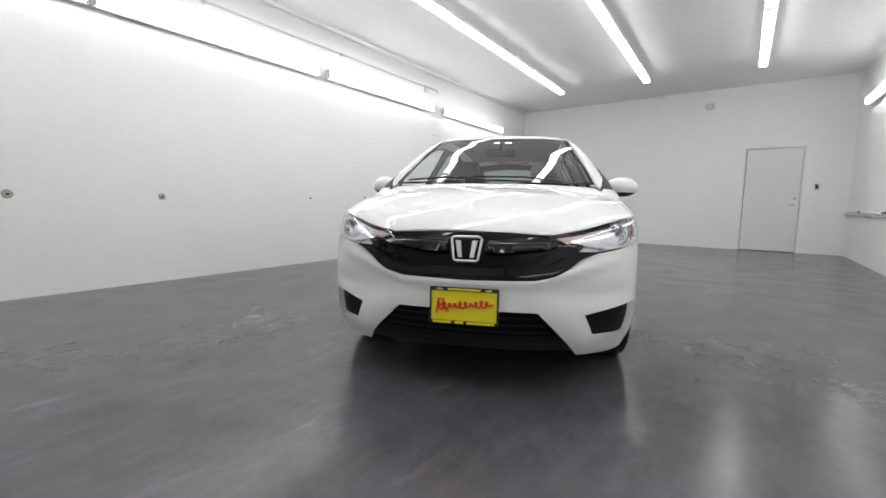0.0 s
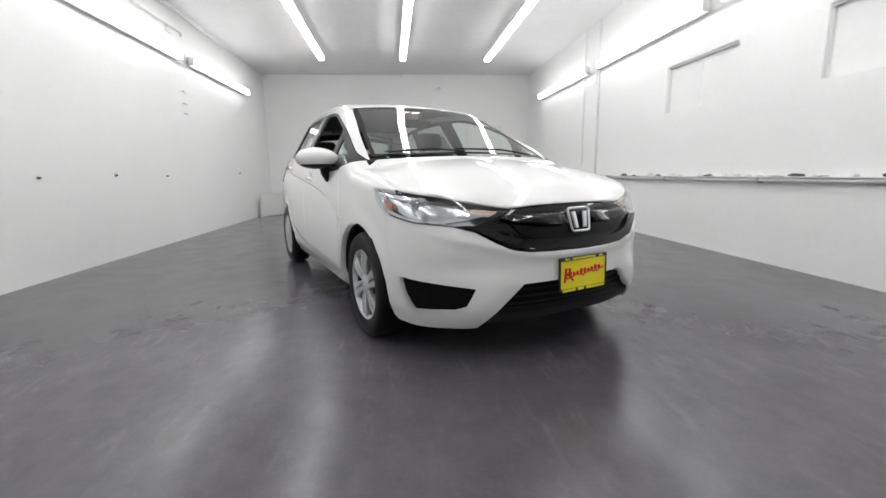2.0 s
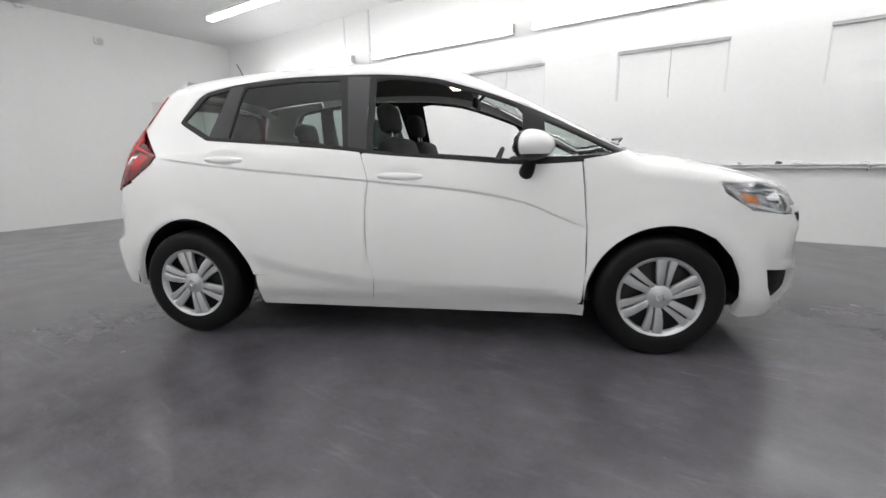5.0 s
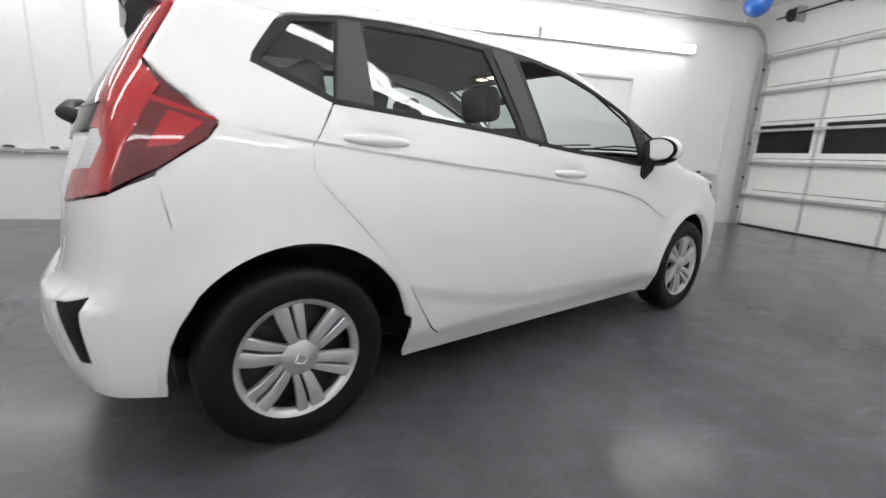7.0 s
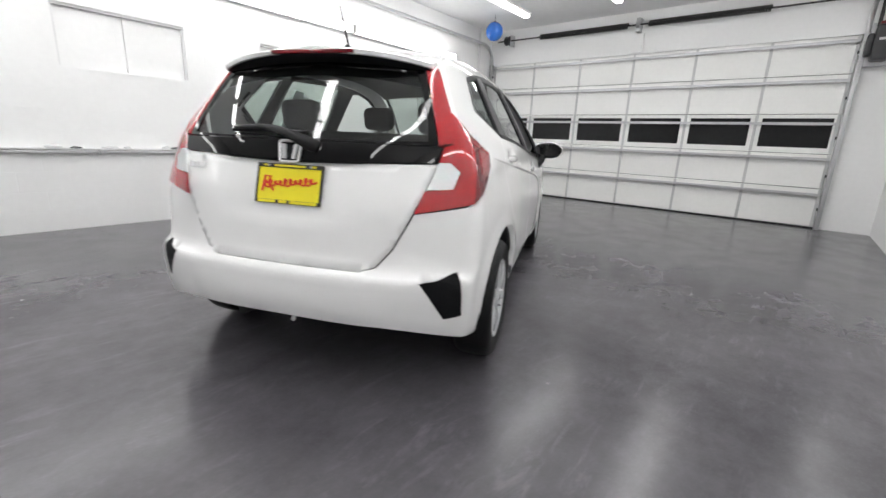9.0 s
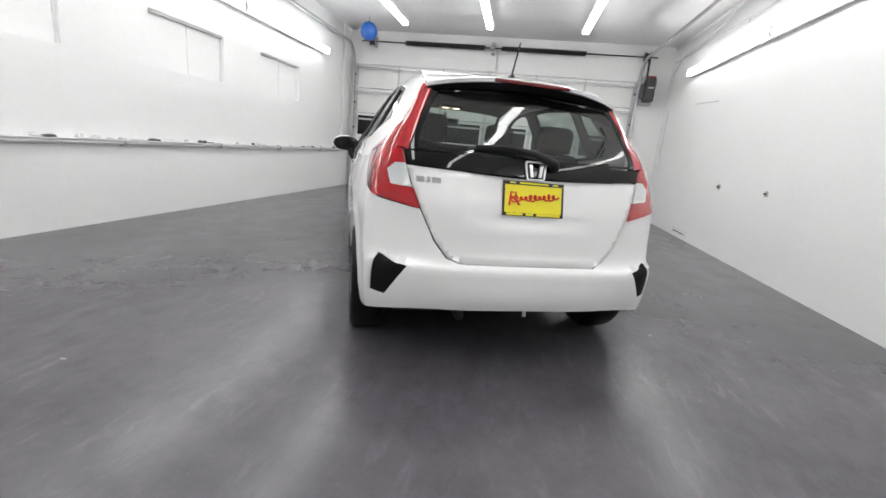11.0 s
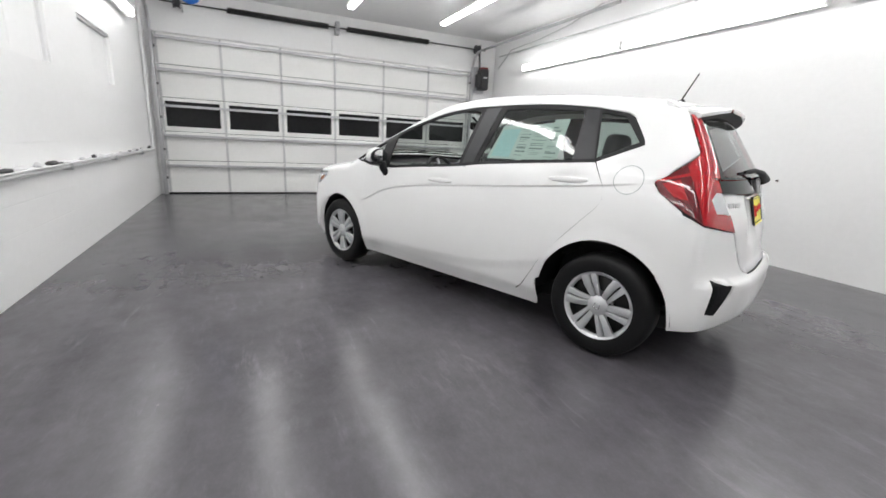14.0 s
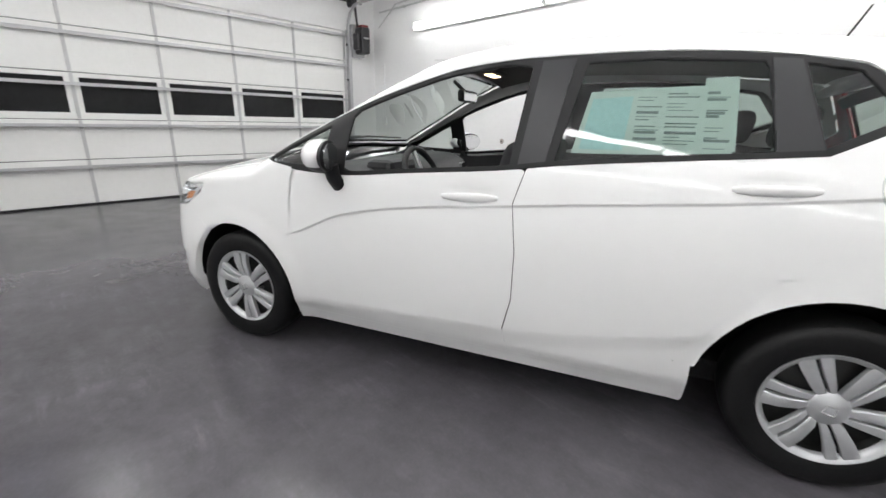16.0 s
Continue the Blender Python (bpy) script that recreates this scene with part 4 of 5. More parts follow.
for k in (1, -1):
    wing = [(.075, .728), (.20, .722), (.33, .726), (.36, .712), (.30, .690), (.18, .672), (.075, .668)]
    panel("grille_wing", "nose", [(k * a, b) for a, b in wing], GLOSSBLACK, grille, "gloss black blade beside the emblem", off=.002, round_=0, flange=.012, flat=True, lift=lambda p: .45 * np.clip(.728 - p[:, 2], 0, .06))

inner_lamp = to_chart("tail", [(.545, .792), (.589, .90), (.616, .977), (.628, 1.046), (.604, 1.056), (.579, 1.13), (.529, 1.26), (.484, 1.36)], "rear", .002)
outer_lamp = to_chart("tail", [(-1.495, 1.372), (-1.597, 1.183), (-1.440, 1.022), (-1.477, .974), (-1.605, .889)], "left", -.003)
for k in (1, -1):
    M = lambda pts: [(k * a, b) for a, b in pts]
    hl = head_line + [(.935, .80), (.85, .724), (.70, .699), (.54, .684), (.45, .688), (.375, .716)]
    lamp = panel("headlight", "nose", M(hl), REFLECTOR, car, "clear headlight with chrome and amber inside", off=-.040, round_=0, flange=0)
    panel("lamp_bezel", "nose", M([(.30, .75), (.40, .765), (.45, .764), (.48, .735), (.465, .70), (.45, .69), (.375, .718)]), GLOSSBLACK, lamp, "dark inner bezel", off=-.030, round_=0, flange=.01)
    panel("light_guide", "nose", M([(.93, .838), (.80, .828), (.66, .813), (.66, .800), (.80, .815), (.90, .822), (.86, .755), (.70, .712), (.57, .70), (.57, .692), (.70, .702), (.87, .74)]), CHROME, lamp, "bright chrome strip", off=-.016, round_=0, flange=.008)
    panel("chrome_wing", "nose", M([(.48, .745), (.60, .70), (.585, .693), (.47, .715), (.40, .735)]), CHROME, lamp, "chrome blade", off=-.016, round_=0, flange=.008)
    panel("amber_marker", "nose", M([(.90, .80), (.825, .785), (.815, .745), (.875, .755)]), AMBER, lamp, "amber side marker", off=-.018, round_=0, flange=.01)
    panel("turn_lens", "nose", M([(.36, .752), (.46, .765), (.50, .74), (.40, .728)]), PALEAMBER, lamp, "pale amber turn lens", off=-.020, round_=0, flange=.01)
    pos = shoot("nose", np.array([[k * .68, .76]]))[0] - np.array([.075, k * .03, 0])
    bm = bmesh.new()
    add_lathe(bm, [(.0, -.01), (.03, -.005), (.043, .02), (.047, .045), (.040, .045), (.03, .02), (.0, .01)], 28, Matrix.Translation(pos) @ pose(0, 0, 0, 0, 90, 0) @ pose(0, 0, 0))
    part("reflector_bowl", bm, CHROME, lamp, "chrome reflector bowl", 50)
    panel("lamp_cover", "nose", M(hl), LENS, lamp, "clear lamp cover", off=-.001, flange=0, round_=0, grid=.04).visible_shadow = False
    # tail lamps
    IL, OL = inner_lamp, outer_lamp
    tl = panel("tail_light", "tail", M(IL + OL + [(.755, .832)]), LAMPDARK, car, "red tail light with a clear reversing lens", off=-.018, flange=0, round_=0)
    panel("upper_lens", "tail", M(IL[4:] + OL[:2] + [(.700, 1.060)]), LAMPRED, tl, "red upper lens", off=.006, round_=0)
    panel("brake_lens", "tail", M([(.703, 1.056), (OL[1][0] + .002, 1.178), (.80, 1.105), (.79, 1.0), (.76, .836), IL[0], (IL[1][0] - .018, .878), (.692, .888), (.722, .955), (.69, .99), (IL[2][0], .99), (IL[3][0], 1.046)]), LAMPRED, tl, "bright red brake lens", off=.008, round_=0)
    panel("side_lens", "tail", M([(.803, 1.102), OL[2], OL[3], OL[4], (.765, .838), (.794, 1.0)]), LAMPDARK, tl, "dark red side lens", off=.006, round_=0)
    panel("side_reflector", "tail", M([(.84, 1.04), (.915, 1.015), (.87, .955), (.82, .945)]), LAMPRED, tl, "", off=.008, round_=0, flange=.003)
    panel("reverse_lens", "tail", M([(IL[2][0], .987), (.688, .987), (.718, .953), (.689, .891), (IL[1][0] - .012, .882), IL[1]]), LAMPCLEAR, tl, "clear reversing lens", off=.006, round_=0)
    for z in np.arange(.898, .978, .0135):
        panel("lens_rib", "tail", M([(.632, z), (.692, z), (.692, z + .005), (.632, z + .005)]), LAMPCLEAR, tl, "", off=.009, round_=0, flange=.005)
    panel("lens_ridge", "tail", M([(.70, 1.095), (.80, 1.075), (OL[2][0] - .01, 1.03), (OL[2][0] - .01, 1.022), (.80, 1.062), (.70, 1.082)]), LAMPRED, tl, "", off=.008, round_=0, flange=.01)

# rear bumper, hatch, glass
ht_side = [(.35, .553), (.41, .571), (.47, .643), (.545, .788)]
rb = [(0, .553)] + to_chart("tail", ht_side, "rear", .002) + [(.755, .826)] + to_chart("tail", [(-1.603, .878), (-1.549, .549), (-1.543, .543), (-1.588, .475), (-1.613, .42), (-1.633, .30), (-1.631, .262)], "left", .004) + \
    [(.80, .268), (.70, .296), (.60, .312), (.52, .322), (.42, .330), (0, .334)]
rfog = [(.555, .530), (.698, .570), (.712, .390), (.645, .376)]
panel("rear_bumper", "tail", rb + mirrored(rb[-2:0:-1]), PAINT, car, "white rear bumper", holes=[rfog, mirrored(rfog)], round_=0, grid=.025, flange=.03)
for k in (1, -1):
    panel("bumper_insert", "tail", [(k * a, b) for a, b in rfog], MESHBLACK, car, "black bumper insert", off=-.010, round_=0, flange=0)
ht = [(0, .558), (.347, .558), (.405, .575), (.465, .645), (.541, .79), (.585, .90), (.612, .981), (.30, .971), (0, .966)]
dent = lambda p: -.022 * np.clip(1 - np.abs(p[:, 1]) / .34, 0, 1) ** .5 * step(p[:, 2], .70, .78)
hatch = panel("tailgate", "rear", ht + mirrored(ht[-2:0:-1]), PAINT, car, "white tailgate", round_=0, grid=.025, lift=dent, flat=True)
st = [(0, .970), (.30, .975), (.607, .985), (.620, 1.045), (.40, 1.047), (0, 1.047)]
strip = panel("garnish", "rear", st + mirrored(st[-2:0:-1]), GLOSSBLACK, hatch, "gloss black garnish", off=.006, round_=0)
rg = [(0, 1.052), (.40, 1.052), (.60, 1.054), (.575, 1.13), (.525, 1.26), (.48, 1.36), (0, 1.39)]
rgo = [(0, 1.058), (.40, 1.060), (.565, 1.066), (.548, 1.14), (.495, 1.27), (.455, 1.345), (0, 1.37)]
panel("rear_glass_border", "rear", rg + mirrored(rg[-2:0:-1]), GLOSSBLACK, car, "black glass border", off=.003, holes=[rgo + mirrored(rgo[-2:0:-1])], round_=0, flange=.004)
panel("rear_glass", "rear", rg + mirrored(rg[-2:0:-1]), REARGLASS, car, "tinted tailgate glass", off=-.002, flange=0, round_=0, grid=.05)
# spoiler
bm = bmesh.new()
ys = np.linspace(-.52, .52, 19)
rowsv = []
spoiler_z = z_top([-1.36] * len(ys), ys * .88)
for y in ys:
    e_ = 1 - (abs(y) / .60) ** 4
    zt = float(spoiler_z[list(ys).index(y)])
    bk = -1.49 - .135 * e_
    zc_ = 1.438 - .21 * y * y
    prof = [(-1.36, zt + .002), (-1.45 - .02 * e_, zc_ + .016), (bk + .02, zc_ + .002), (bk, zc_ - .006), (bk + .004, zc_ - .022), (bk + .05, zc_ - .034), (-1.46, zc_ - .05), (-1.40, zc_ - .04)]
    rowsv.append([bm.verts.new((x, y, z)) for x, z in prof])
for p_, q_ in zip(rowsv, rowsv[1:]):
    for i in range(len(p_) - 1):
        bm.faces.new((p_[i], p_[i + 1], q_[i + 1], q_[i]))
bm.faces.new(rowsv[0])
bm.faces.new(rowsv[-1][::-1])
spoiler = part("spoiler", bm, PAINT, car, "white roof spoiler", 45)
bm = bmesh.new()
rowsv = []
for y in np.linspace(-.51, .51, 15):
    e_ = 1 - (abs(y) / .60) ** 4
    rowsv.append([bm.verts.new((x, y, z - .21 * y * y)) for x, z in ((-1.485 - .13 * e_, 1.412), (-1.50 - .07 * e_, 1.392), (-1.50 - .03 * e_, 1.375), (-1.535 - .03 * e_, 1.33))])
for p_, q_ in zip(rowsv, rowsv[1:]):
    for i in range(3):
        bm.faces.new((p_[i], p_[i + 1], q_[i + 1], q_[i]))
part("spoiler_underside", bm, TRIMBLACK, spoiler, "black underside", 60)
bm = bmesh.new()
add_box(bm, -1.630, -.20, 1.408, -1.605, .20, 1.425, .004)
part("brake_light", bm, LAMPDARK, spoiler, "dark red high brake light")
# rear wiper
bm = bmesh.new()
add_tube(bm, [(-1.775, -.10, 1.030), (-1.815, -.08, 1.048), (-1.805, .02, 1.083), (-1.78, .14, 1.10), (-1.757, .30, 1.092)], [.030, .026, .017, .012, .008], 10)
part("rear_wiper", bm, TRIMBLACK, hatch, "black rear wiper", 60)
tube("wiper_blade", [(-1.755, -.05, 1.085), (-1.755, .14, 1.088), (-1.738, .33, 1.082)], .007, TRIMBLACK, hatch)


def badge(m, w, h, parent):
    """Chrome ring with two uprights."""
    bm = bmesh.new()
    ringp = [(-w * .50, h * .42), (-w * .42, h * .5), (w * .42, h * .5), (w * .50, h * .42), (w * .40, -h * .44), (w * .33, -h * .5), (-w * .33, -h * .5), (-w * .40, -h * .44)]
    pts = [(0, a, b) for a, b in ringp] + [(0, *ringp[0])]
    add_tube(bm, pts, .006, 8)
    for k in (1, -1):
        add_prism(bm, [(k * w * .36, h * .34), (k * w * .20, h * .34), (k * w * .13, -h * .36), (k * w * .26, -h * .36)][::k], -.004, .007, pose(0, 0, 0, 90, 0, 90))
    for v in bm.verts:
        v.co = m @ v.co
    ob = part("badge", bm, EMBLEM, parent, "plain chrome emblem", 40)
    return ob


q = shoot("front", np.array([[0, .695]]))[0]
badge(Matrix.Translation((q[0] + .012, 0, .69)) @ pose(0, 0, 0, 0, -14), .138, .110, grille)
badge(Matrix.Translation((-1.800, .0, 1.005)) @ pose(0, 0, 0, 0, -14, 180), .105, .085, hatch)
for i, (y0, y1) in enumerate(((.565, .53), (.520, .505), (.495, .455))):
    panel("model_badge", "rear", [(y0, .935), (y1, .935), (y1, .912), (y0, .912)], CHROME, hatch, "", off=.004, round_=0, flange=.004)


def plate(m):
    """Dealer plate: yellow card in a black frame, its writing as plain strokes; +x is its face."""
    bm = bmesh.new()
    for d in ((-.006, -.157, -.083, .004, .157, -.068), (-.006, -.157, .066, .004, .157, .083), (-.006, -.157, -.0675, .004, -.148, .0655), (-.006, .148, -.0675, .004, .157, .0655)):
        add_box(bm, *d, bevel=.002)
    fr = part("plate_frame", bm, BLACKINK, car, "black plate frame")
    bm = bmesh.new()
    add_box(bm, -.004, -.150, -.070, .0, .150, .070, .001)
    card = part("plate_card", bm, YELLOW, fr, "yellow dealer card with red strokes")
    bm = bmesh.new()
    pts = []
    for t in np.linspace(0, 1, 110):
        pts.append((.002, -.118 + .24 * t + .010 * math.cos(t * 63), -.004 + .020 * t + (.011 + .005 * math.sin(t * 17)) * math.sin(t * 63)))
    add_tube(bm, pts, .0042, 6)
    add_tube(bm, [(.002, -.125, -.035), (.002, -.115, .03), (.002, -.09, .028), (.002, -.10, .0), (.002, -.07, -.03)], .005, 6)
    ink = part("red_stroke", bm, REDINK, fr, "red flowing stroke", 60)
    for y0, y1, z0, z1 in ((-.14, -.055, -.0815, -.0695), (-.04, .0, -.0815, -.0695), (.015, .14, -.0815, -.0695), (-.075, .075, .070, .0785), (-.125, -.105, .070, .0785), (.105, .125, .070, .0785)):
        box("lettering_bar", (.0042, y0, z0, .0050, y1, z1), YELLOW, fr, "yellow bar in place of lettering", bevel=0)
    fr.matrix_local = m
    for y in (-.10, .10):
        b = tube("screw", [(.004, y, .074), (.007, y, .074)], .005, STEEL, fr)
    return fr


plate(pose(2.118, 0, .435, 0, -2))
plate(pose(-1.818, 0, .872, 0, -14, 180))

# mirrors
for s in (1, -1):
    mr = bpy.data.objects.new("door_mirror", None)
    scene.collection.objects.link(mr)
    mr.parent = car
    tagged(mr, "white capped door mirror on a black foot")
    def shell(lo, hi, scale=1.):
        bm = bmesh.new()
        bmesh.ops.create_uvsphere(bm, u_segments=32, v_segments=20, radius=1)
        for v in bm.verts:
            x, y, z = v.co
            x = x * (.098 if x > 0 else .038)
            r = 1 + .10 * y * s
            v.co = Vector((x * scale + .64 - .05 * y * s, s * .900 + y * .128 * scale, 1.030 + z * .070 * r * scale))
        geom = bm.verts[:] + bm.edges[:] + bm.faces[:]
        if lo is not None:
            bmesh.ops.bisect_plane(bm, geom=geom, plane_co=(0, 0, lo), plane_no=(0, 0, -1), clear_outer=True)
        if hi is not None:
            bmesh.ops.bisect_plane(bm, geom=bm.verts[:] + bm.edges[:] + bm.faces[:], plane_co=(0, 0, hi), plane_no=(0, 0, 1), clear_outer=True)
        return bm
    part("cap", shell(.990, None), PAINT, mr, "white mirror cap", 60)
    part("lower_shell", shell(None, .994, .985), TRIMBLACK, mr, "black lower shell", 60)
    bm = bmesh.new()
    add_lathe(bm, [(.0, 0), (1.0, 0), (1.0, .004), (.0, .004)], 32)
    for v in bm.verts:
        x, y, z = v.co
        v.co = Vector((.600 - z - .045 * x * s, s * .900 + x * .108, 1.030 + y * .055))
    part("mirror_glass", bm, CHROME, mr, "mirror glass", 40)
    bm = bmesh.new()
    add_lathe(bm, [(.0, 0), (1.0, 0), (1.06, .02), (.0, .02)], 32)
    for v in bm.verts:
        x, y, z = v.co
        v.co = Vector((.626 - z - .045 * x * s, s * .900 + x * .115, 1.030 + y * .060))
    part("mirror_rim", bm, TRIMBLACK, mr, "black rim", 40)
    bm = bmesh.new()
    add_tube(bm, [(.62, s * .79, .905), (.62, s * .825, .905), (.63, s * .845, .935), (.635, s * .855, .985)], [.034, .036, .032, .034], 12)
    part("foot", bm, TRIMBLACK, mr, "black mirror foot", 60)
# front wipers
wip = ((1.170, .45, 1.165, -.12), (1.195, -.10, 1.105, -.58))
for a in wip:
    z0, z1 = z_top([a[0] - .04, a[2] - .04], [a[1], a[3]]) + .02
    tube("wiper", [(a[0], a[1], z0 - .01), (a[0] - .03, a[1] * .6 + a[3] * .4, (z0 + z1) / 2 + .006), (a[2] - .05, a[3], z1 - .006)], .0055, TRIMBLACK, car, "black wiper arm")
# aerial
bm = bmesh.new()
zb = float(z_top([-1.30], [0])[0])
add_tube(bm, [(-1.27, 0, zb - .004), (-1.30, 0, zb + .018), (-1.32, 0, zb + .028)], [.026, .018, .008], 12)
part("aerial_base", bm, TRIMBLACK, car, "black aerial base", 60)
tube("aerial", [(-1.295, 0, zb + .02), (-1.375, 0, zb + .185)], [.005, .0035], TRIMBLACK, car, "thin black aerial")
# fuel flap
cx, cz, r = -1.315, 1.02, .076
q_ = [(cx + r * math.cos(a), cz + r * math.sin(a)) for a in np.linspace(0, 2 * math.pi, 40, endpoint=False)]
flap_ring = q_
q_ = [(cx + (r - .003) * math.cos(a), cz + (r - .003) * math.sin(a)) for a in np.linspace(0, 2 * math.pi, 40, endpoint=False)]
panel("fuel_flap_gap", "left", flap_ring, GREYINK, quarter, "", off=.0012, round_=0, grid=.012, flange=0, holes=[q_])

# underside
bm = bmesh.new()
add_box(bm, -1.60, -.62, .20, 1.75, .62, .30, .02)
add_box(bm, -.81, -.76, .19, .89, .76, .27, .02)
part("underbody", bm, TRIMBLACK, car, "black underbody")
bm = bmesh.new()
add_box(bm, .98, -.50, .30, 1.86, .50, .74, .05)
part("engine_block", bm, TRIMBLACK, car, "black engine bay")
box("boot_well", (-1.70, -.50, .305, -1.20, .50, .62), TRIMBLACK, car, "black boot well", bevel=.03)
tube("exhaust", [(-1.2, .30, .26), (-1.70, .30, .262), (-1.80, .30, .262)], .024, BLACKSTEEL, car, "dark exhaust pipe")
tube("tow_hook", [(-1.85, -.02, .315), (-1.86, -.02, .285)], .010, STEEL, car)


# wheels
def wheel(x, y, turn):
    w = bpy.data.objects.new("wheel", None)
    scene.collection.objects.link(w)
    w.parent = car
    tagged(w, "wheel with a silver six-spoke-pair cover")
    base = pose(x, y, .301, 90 if y < 0 else -90, 0, 0) @ pose(0, 0, 0, 0, 0, turn)
    bm = bmesh.new()
    add_lathe(bm, [(.195, -.085), (.255, -.092), (.284, -.085), (.297, -.065), (.301, -.03), (.301, .03), (.297, .065), (.284, .085), (.262, .0925), (.215, .089), (.195, .080)], 64)
    part("tyre", bm, RUBBER, w, "black tyre", 50)
    bm = bmesh.new()
    add_lathe(bm, [(.0, .035), (.12, .03), (.18, .02), (.196, .05), (.196, -.08)], 40)
    part("steel_rim", bm, BLACKSTEEL, w, "black steel rim", 50)
    bm = bmesh.new()
    add_lathe(bm, [(.176, .060), (.180, .072), (.190, .082), (.199, .086), (.201, .080), (.196, .070)], 56)
    part("cover_ring", bm, SILVER, w, "", 50)
    bm = bmesh.new()
    add_lathe(bm, [(.0, .085), (.030, .085), (.036, .080), (.052, .078), (.060, .071), (.058, .045)], 36)
    hub = part("hub_cap", bm, SILVER, w, "silver centre cap", 40)
    bm = bmesh.new()
    add_tube(bm, [(.018 * sx, .014 * sy, .086) for sx, sy in ((-1, 1), (1, 1), (.8, -1), (-.8, -1), (-1, 1))], .0025, 6)
    part("emblem", bm, CHROME, hub, "plain chrome emblem", 40)
    for k in range(6):
        for sgn in (1, -1):
            bm = bmesh.new()
            a = k * math.pi / 3
            prof = []
            wide = ((.044, .002, .011, .070), (.072, .013, .0165, .080), (.13, .0235, .0205, .085), (.186, .0285, .0240, .081))
            slim = ((.044, -.024, .008, .070), (.076, -.0225, .0115, .079), (.13, -.0225, .0150, .083), (.186, -.0255, .0185, .080))
            for r, off_, half_, h in (wide if sgn > 0 else slim):
                prof.append((r, off_, half_, h))
            rings = []
            for r, c_, hw, h in prof:
                rings.append([bm.verts.new((r, c_ + dy * hw, h + dz)) for dy, dz in ((-1, -.022), (-1, -.003), (-.8, 0), (.8, 0), (1, -.003), (1, -.022))])
            for p_, q_ in zip(rings, rings[1:]):
                for i in range(5):
                    bm.faces.new((p_[i], p_[i + 1], q_[i + 1], q_[i]))
            rot = Matrix.Rotation(a + .12, 4, "Z")
            for v in bm.verts:
                v.co = rot @ v.co
            part("spoke", bm, SILVER, w, "", 35)
    for k in range(5):
        bm = bmesh.new()
        a = k * 2 * math.pi / 5
        add_lathe(bm, [(0, .052), (.009, .05), (.009, .03)], 8, pose(.075 * math.cos(a), .075 * math.sin(a), 0))
        part("wheel_nut", bm, STEEL, w, "", 40)
    w.matrix_local = base
    return w


for x in (-1.265, 1.265):
    for y in (-.742, .742):
        wheel(x, y, 17 * x + 9 * y)

# cabin
tubm = bmesh.new()
add_box(tubm, -.80, -.72, .30, .88, .72, .36, .02)
add_box(tubm, -1.55, -.48, .30, -.81, .48, .36, .02)
part("cabin_floor", tubm, CABIN, car, "dark cabin floor")
lin = [(x, float(rail_y(x)) - .02) for x in np.linspace(.27, -1.45, 10)]
panel("headliner", "top", lin + [(a, -b) for a, b in lin[::-1]], LINER, car, "grey headliner", off=-.035, round_=0, grid=.08, flange=0)


def seat(x, y, width, headrests, rear=False):
    st_ = bpy.data.objects.new("rear_seat" if rear else "front_seat", None)
    scene.collection.objects.link(st_)
    st_.parent = car
    tagged(st_, "black cloth seat")
    bm = bmesh.new()
    add_box(bm, -.25, -width / 2, .40, .27, width / 2, .58, .06, None, 3)
    part("cushion", bm, FABRIC, st_, "", 50)
    bm = bmesh.new()
    add_box(bm, -.07, -width / 2, 0, .07, width / 2, .62, .055, pose(-.27, 0, .50, 0, -16), 3)
    part("backrest", bm, FABRIC, st_, "", 50)
    for hy in headrests:
        bm = bmesh.new()
        add_box(bm, -.05, -.12, 0, .05, .12, .17, .045, pose(-.46, hy, 1.13 if not rear else 1.10, 0, -10), 3)
        part("headrest", bm, FABRIC, st_, "", 50)
        for yy in (-.05, .05):
            tube("post", [(-.435, hy + yy, 1.05), (-.455, hy + yy, 1.15)], .006, STEEL, st_)
    st_.matrix_local = pose(x, y, 0)


seat(.30, .36, .50, (0,))
seat(.30, -.36, .50, (0,))
seat(-.62, 0, 1.26, (-.42, .42), True)
bm = bmesh.new()
dash = [(.55, .62), (.52, .80), (.56, .90), (.66, .955), (.86, .965), (1.02, .94), (1.02, .45), (.75, .45)]
add_prism(bm, dash, -.70, .70, pose(0, 0, 0, 90))
bmesh.ops.bevel(bm, geom=[e for e in bm.edges], offset=.02, segments=2, affect="EDGES")
dashb = part("dashboard", bm, CABIN, car, "black dashboard", 40)
box("instrument_hood", (.52, .22, .90, .68, .52, .985), CABIN, dashb, bevel=.035)
for y in (-.58, -.06, .10, .60):
    box("air_vent", (.528, y - .05, .86, .55, y + .05, .90), CHROME, dashb, bevel=.004)
box("screen", (.520, -.05, .74, .528, .12, .84), GLOSSBLACK, dashb)
bm = bmesh.new()
add_tube(bm, [(.185 * math.cos(a), .185 * math.sin(a), 0) for a in np.linspace(0, 2 * math.pi, 41)], .016, 10)
swh = part("steering_wheel", bm, CABIN, car, "black steering wheel", 60)
swh.matrix_local = pose(.40, .37, .87, 0, -66)
bm = bmesh.new()
add_lathe(bm, [(0, .02), (.06, .018), (.075, -.01), (.05, -.04)], 20)
part("airbag_cover", bm, CABIN, swh, "", 50)
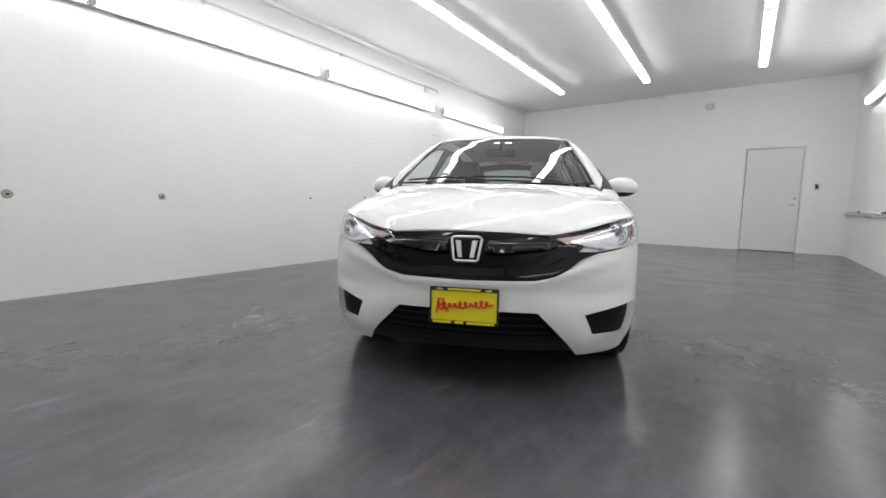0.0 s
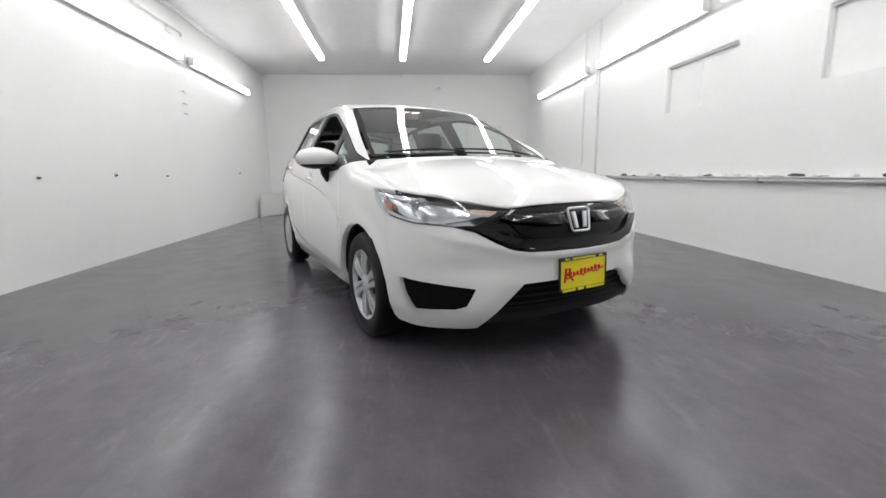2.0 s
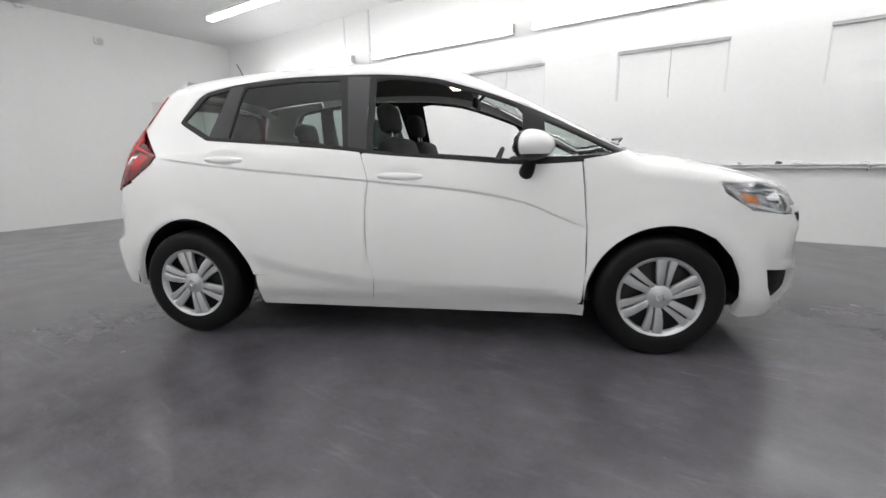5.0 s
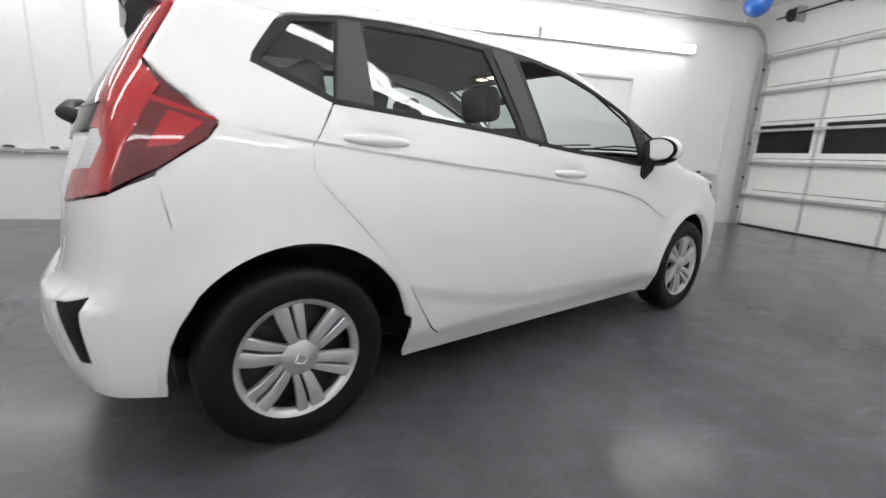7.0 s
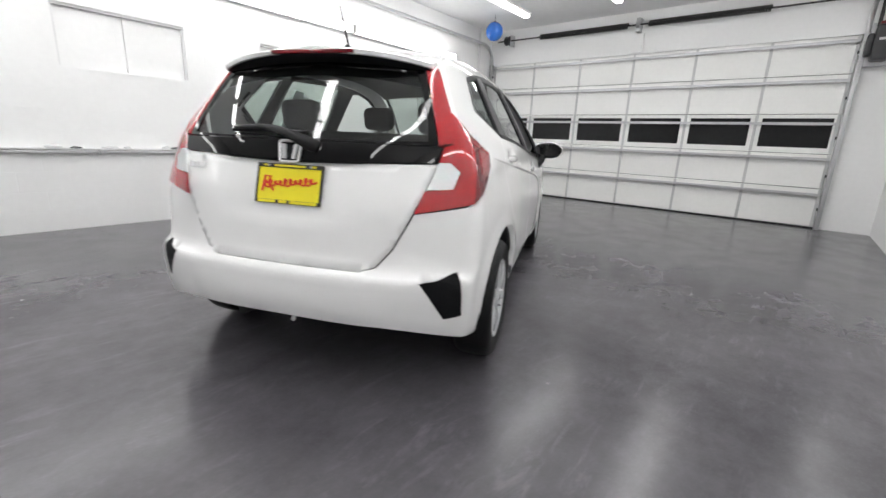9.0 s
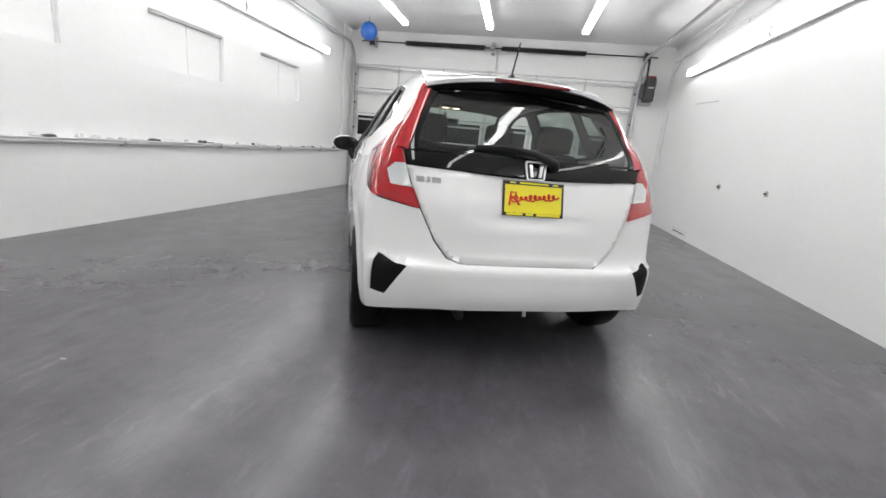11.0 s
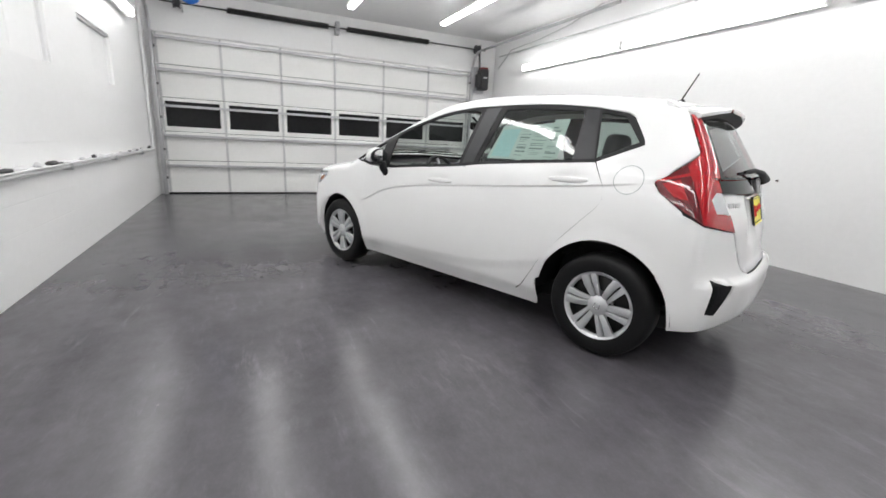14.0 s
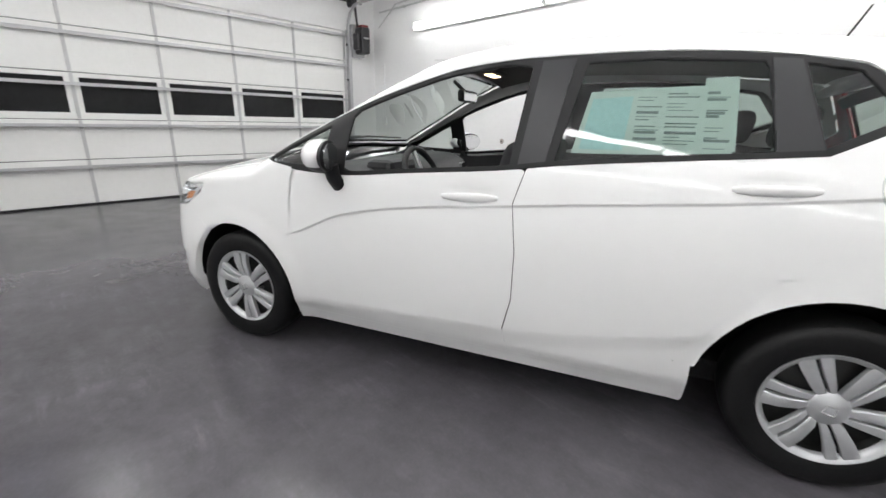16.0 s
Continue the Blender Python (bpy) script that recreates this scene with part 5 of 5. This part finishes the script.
for a in (0, 2.6, -2.6):
    tube("spoke", [(.05 * math.cos(a), .05 * math.sin(a), 0), (.18 * math.cos(a), .18 * math.sin(a), 0)], .012, SILVER, swh)
tube("column", [(0, 0, -.02), (0, 0, -.20)], .035, CABIN, swh)
rm = box("rear_view_mirror", (.30, -.12, 1.285, .335, .12, 1.35), TRIMBLACK, car, "black rear-view mirror", bevel=.015)
box("mirror_face", (.2965, -.108, 1.293, .2995, .108, 1.342), CHROME, rm, bevel=.001)
tube("mirror_stalk", [(.33, 0, 1.34), (.40, 0, 1.40)], .010, TRIMBLACK, rm)
ml = box("map_lamp", (.12, -.10, 1.425, .24, .10, 1.445), LINER, car, "overhead console, its lamps lit", bevel=.008)
for y in (-.05, .05):
    box("lamp_lens", (.15, y - .025, 1.4215, .20, y + .025, 1.4245), MAPLAMP, ml, "glowing map lamp", bevel=.001)
# price sheet inside the rear door glass
sheet = [(-.36, 1.085), (-.40, 1.30), (-.62, 1.315), (-.86, 1.325), (-.86, 1.105), (-.60, 1.09)]
ps = panel("price_sheet", "left", sheet, PAPER, car, "pale printed window sheet", off=-.016, round_=0, flange=0, grid=.04)
panel("blue_block", "left", [(-.385, 1.10), (-.41, 1.275), (-.545, 1.285), (-.53, 1.10)], PAPERBLUE, ps, "pale blue block", off=-.0145, round_=0, flange=0, grid=.04)
panel("side_strip", "left", [(-.765, 1.11), (-.765, 1.345), (-.865, 1.35), (-.868, 1.11)], PAPER, ps, "", off=-.0148, round_=0, flange=0, grid=.04)
rng2 = random.Random(3)
for z in np.arange(1.115, 1.30, .011):
    for x0_, x1_ in ((-.56, -.64), (-.655, -.755), (-.775, -.855)):
        if rng2.random() < .72:
            w_ = (x1_ - x0_) * rng2.uniform(.45, 1)
            hgt = rng2.choice((.0025, .0025, .004, .009))
            panel("print_bar", "left", [(x0_, z), (x0_ + w_, z), (x0_ + w_, z + hgt), (x0_, z + hgt)], GREYINK, ps, "", off=-.0140, round_=0, flange=0, grid=.06)
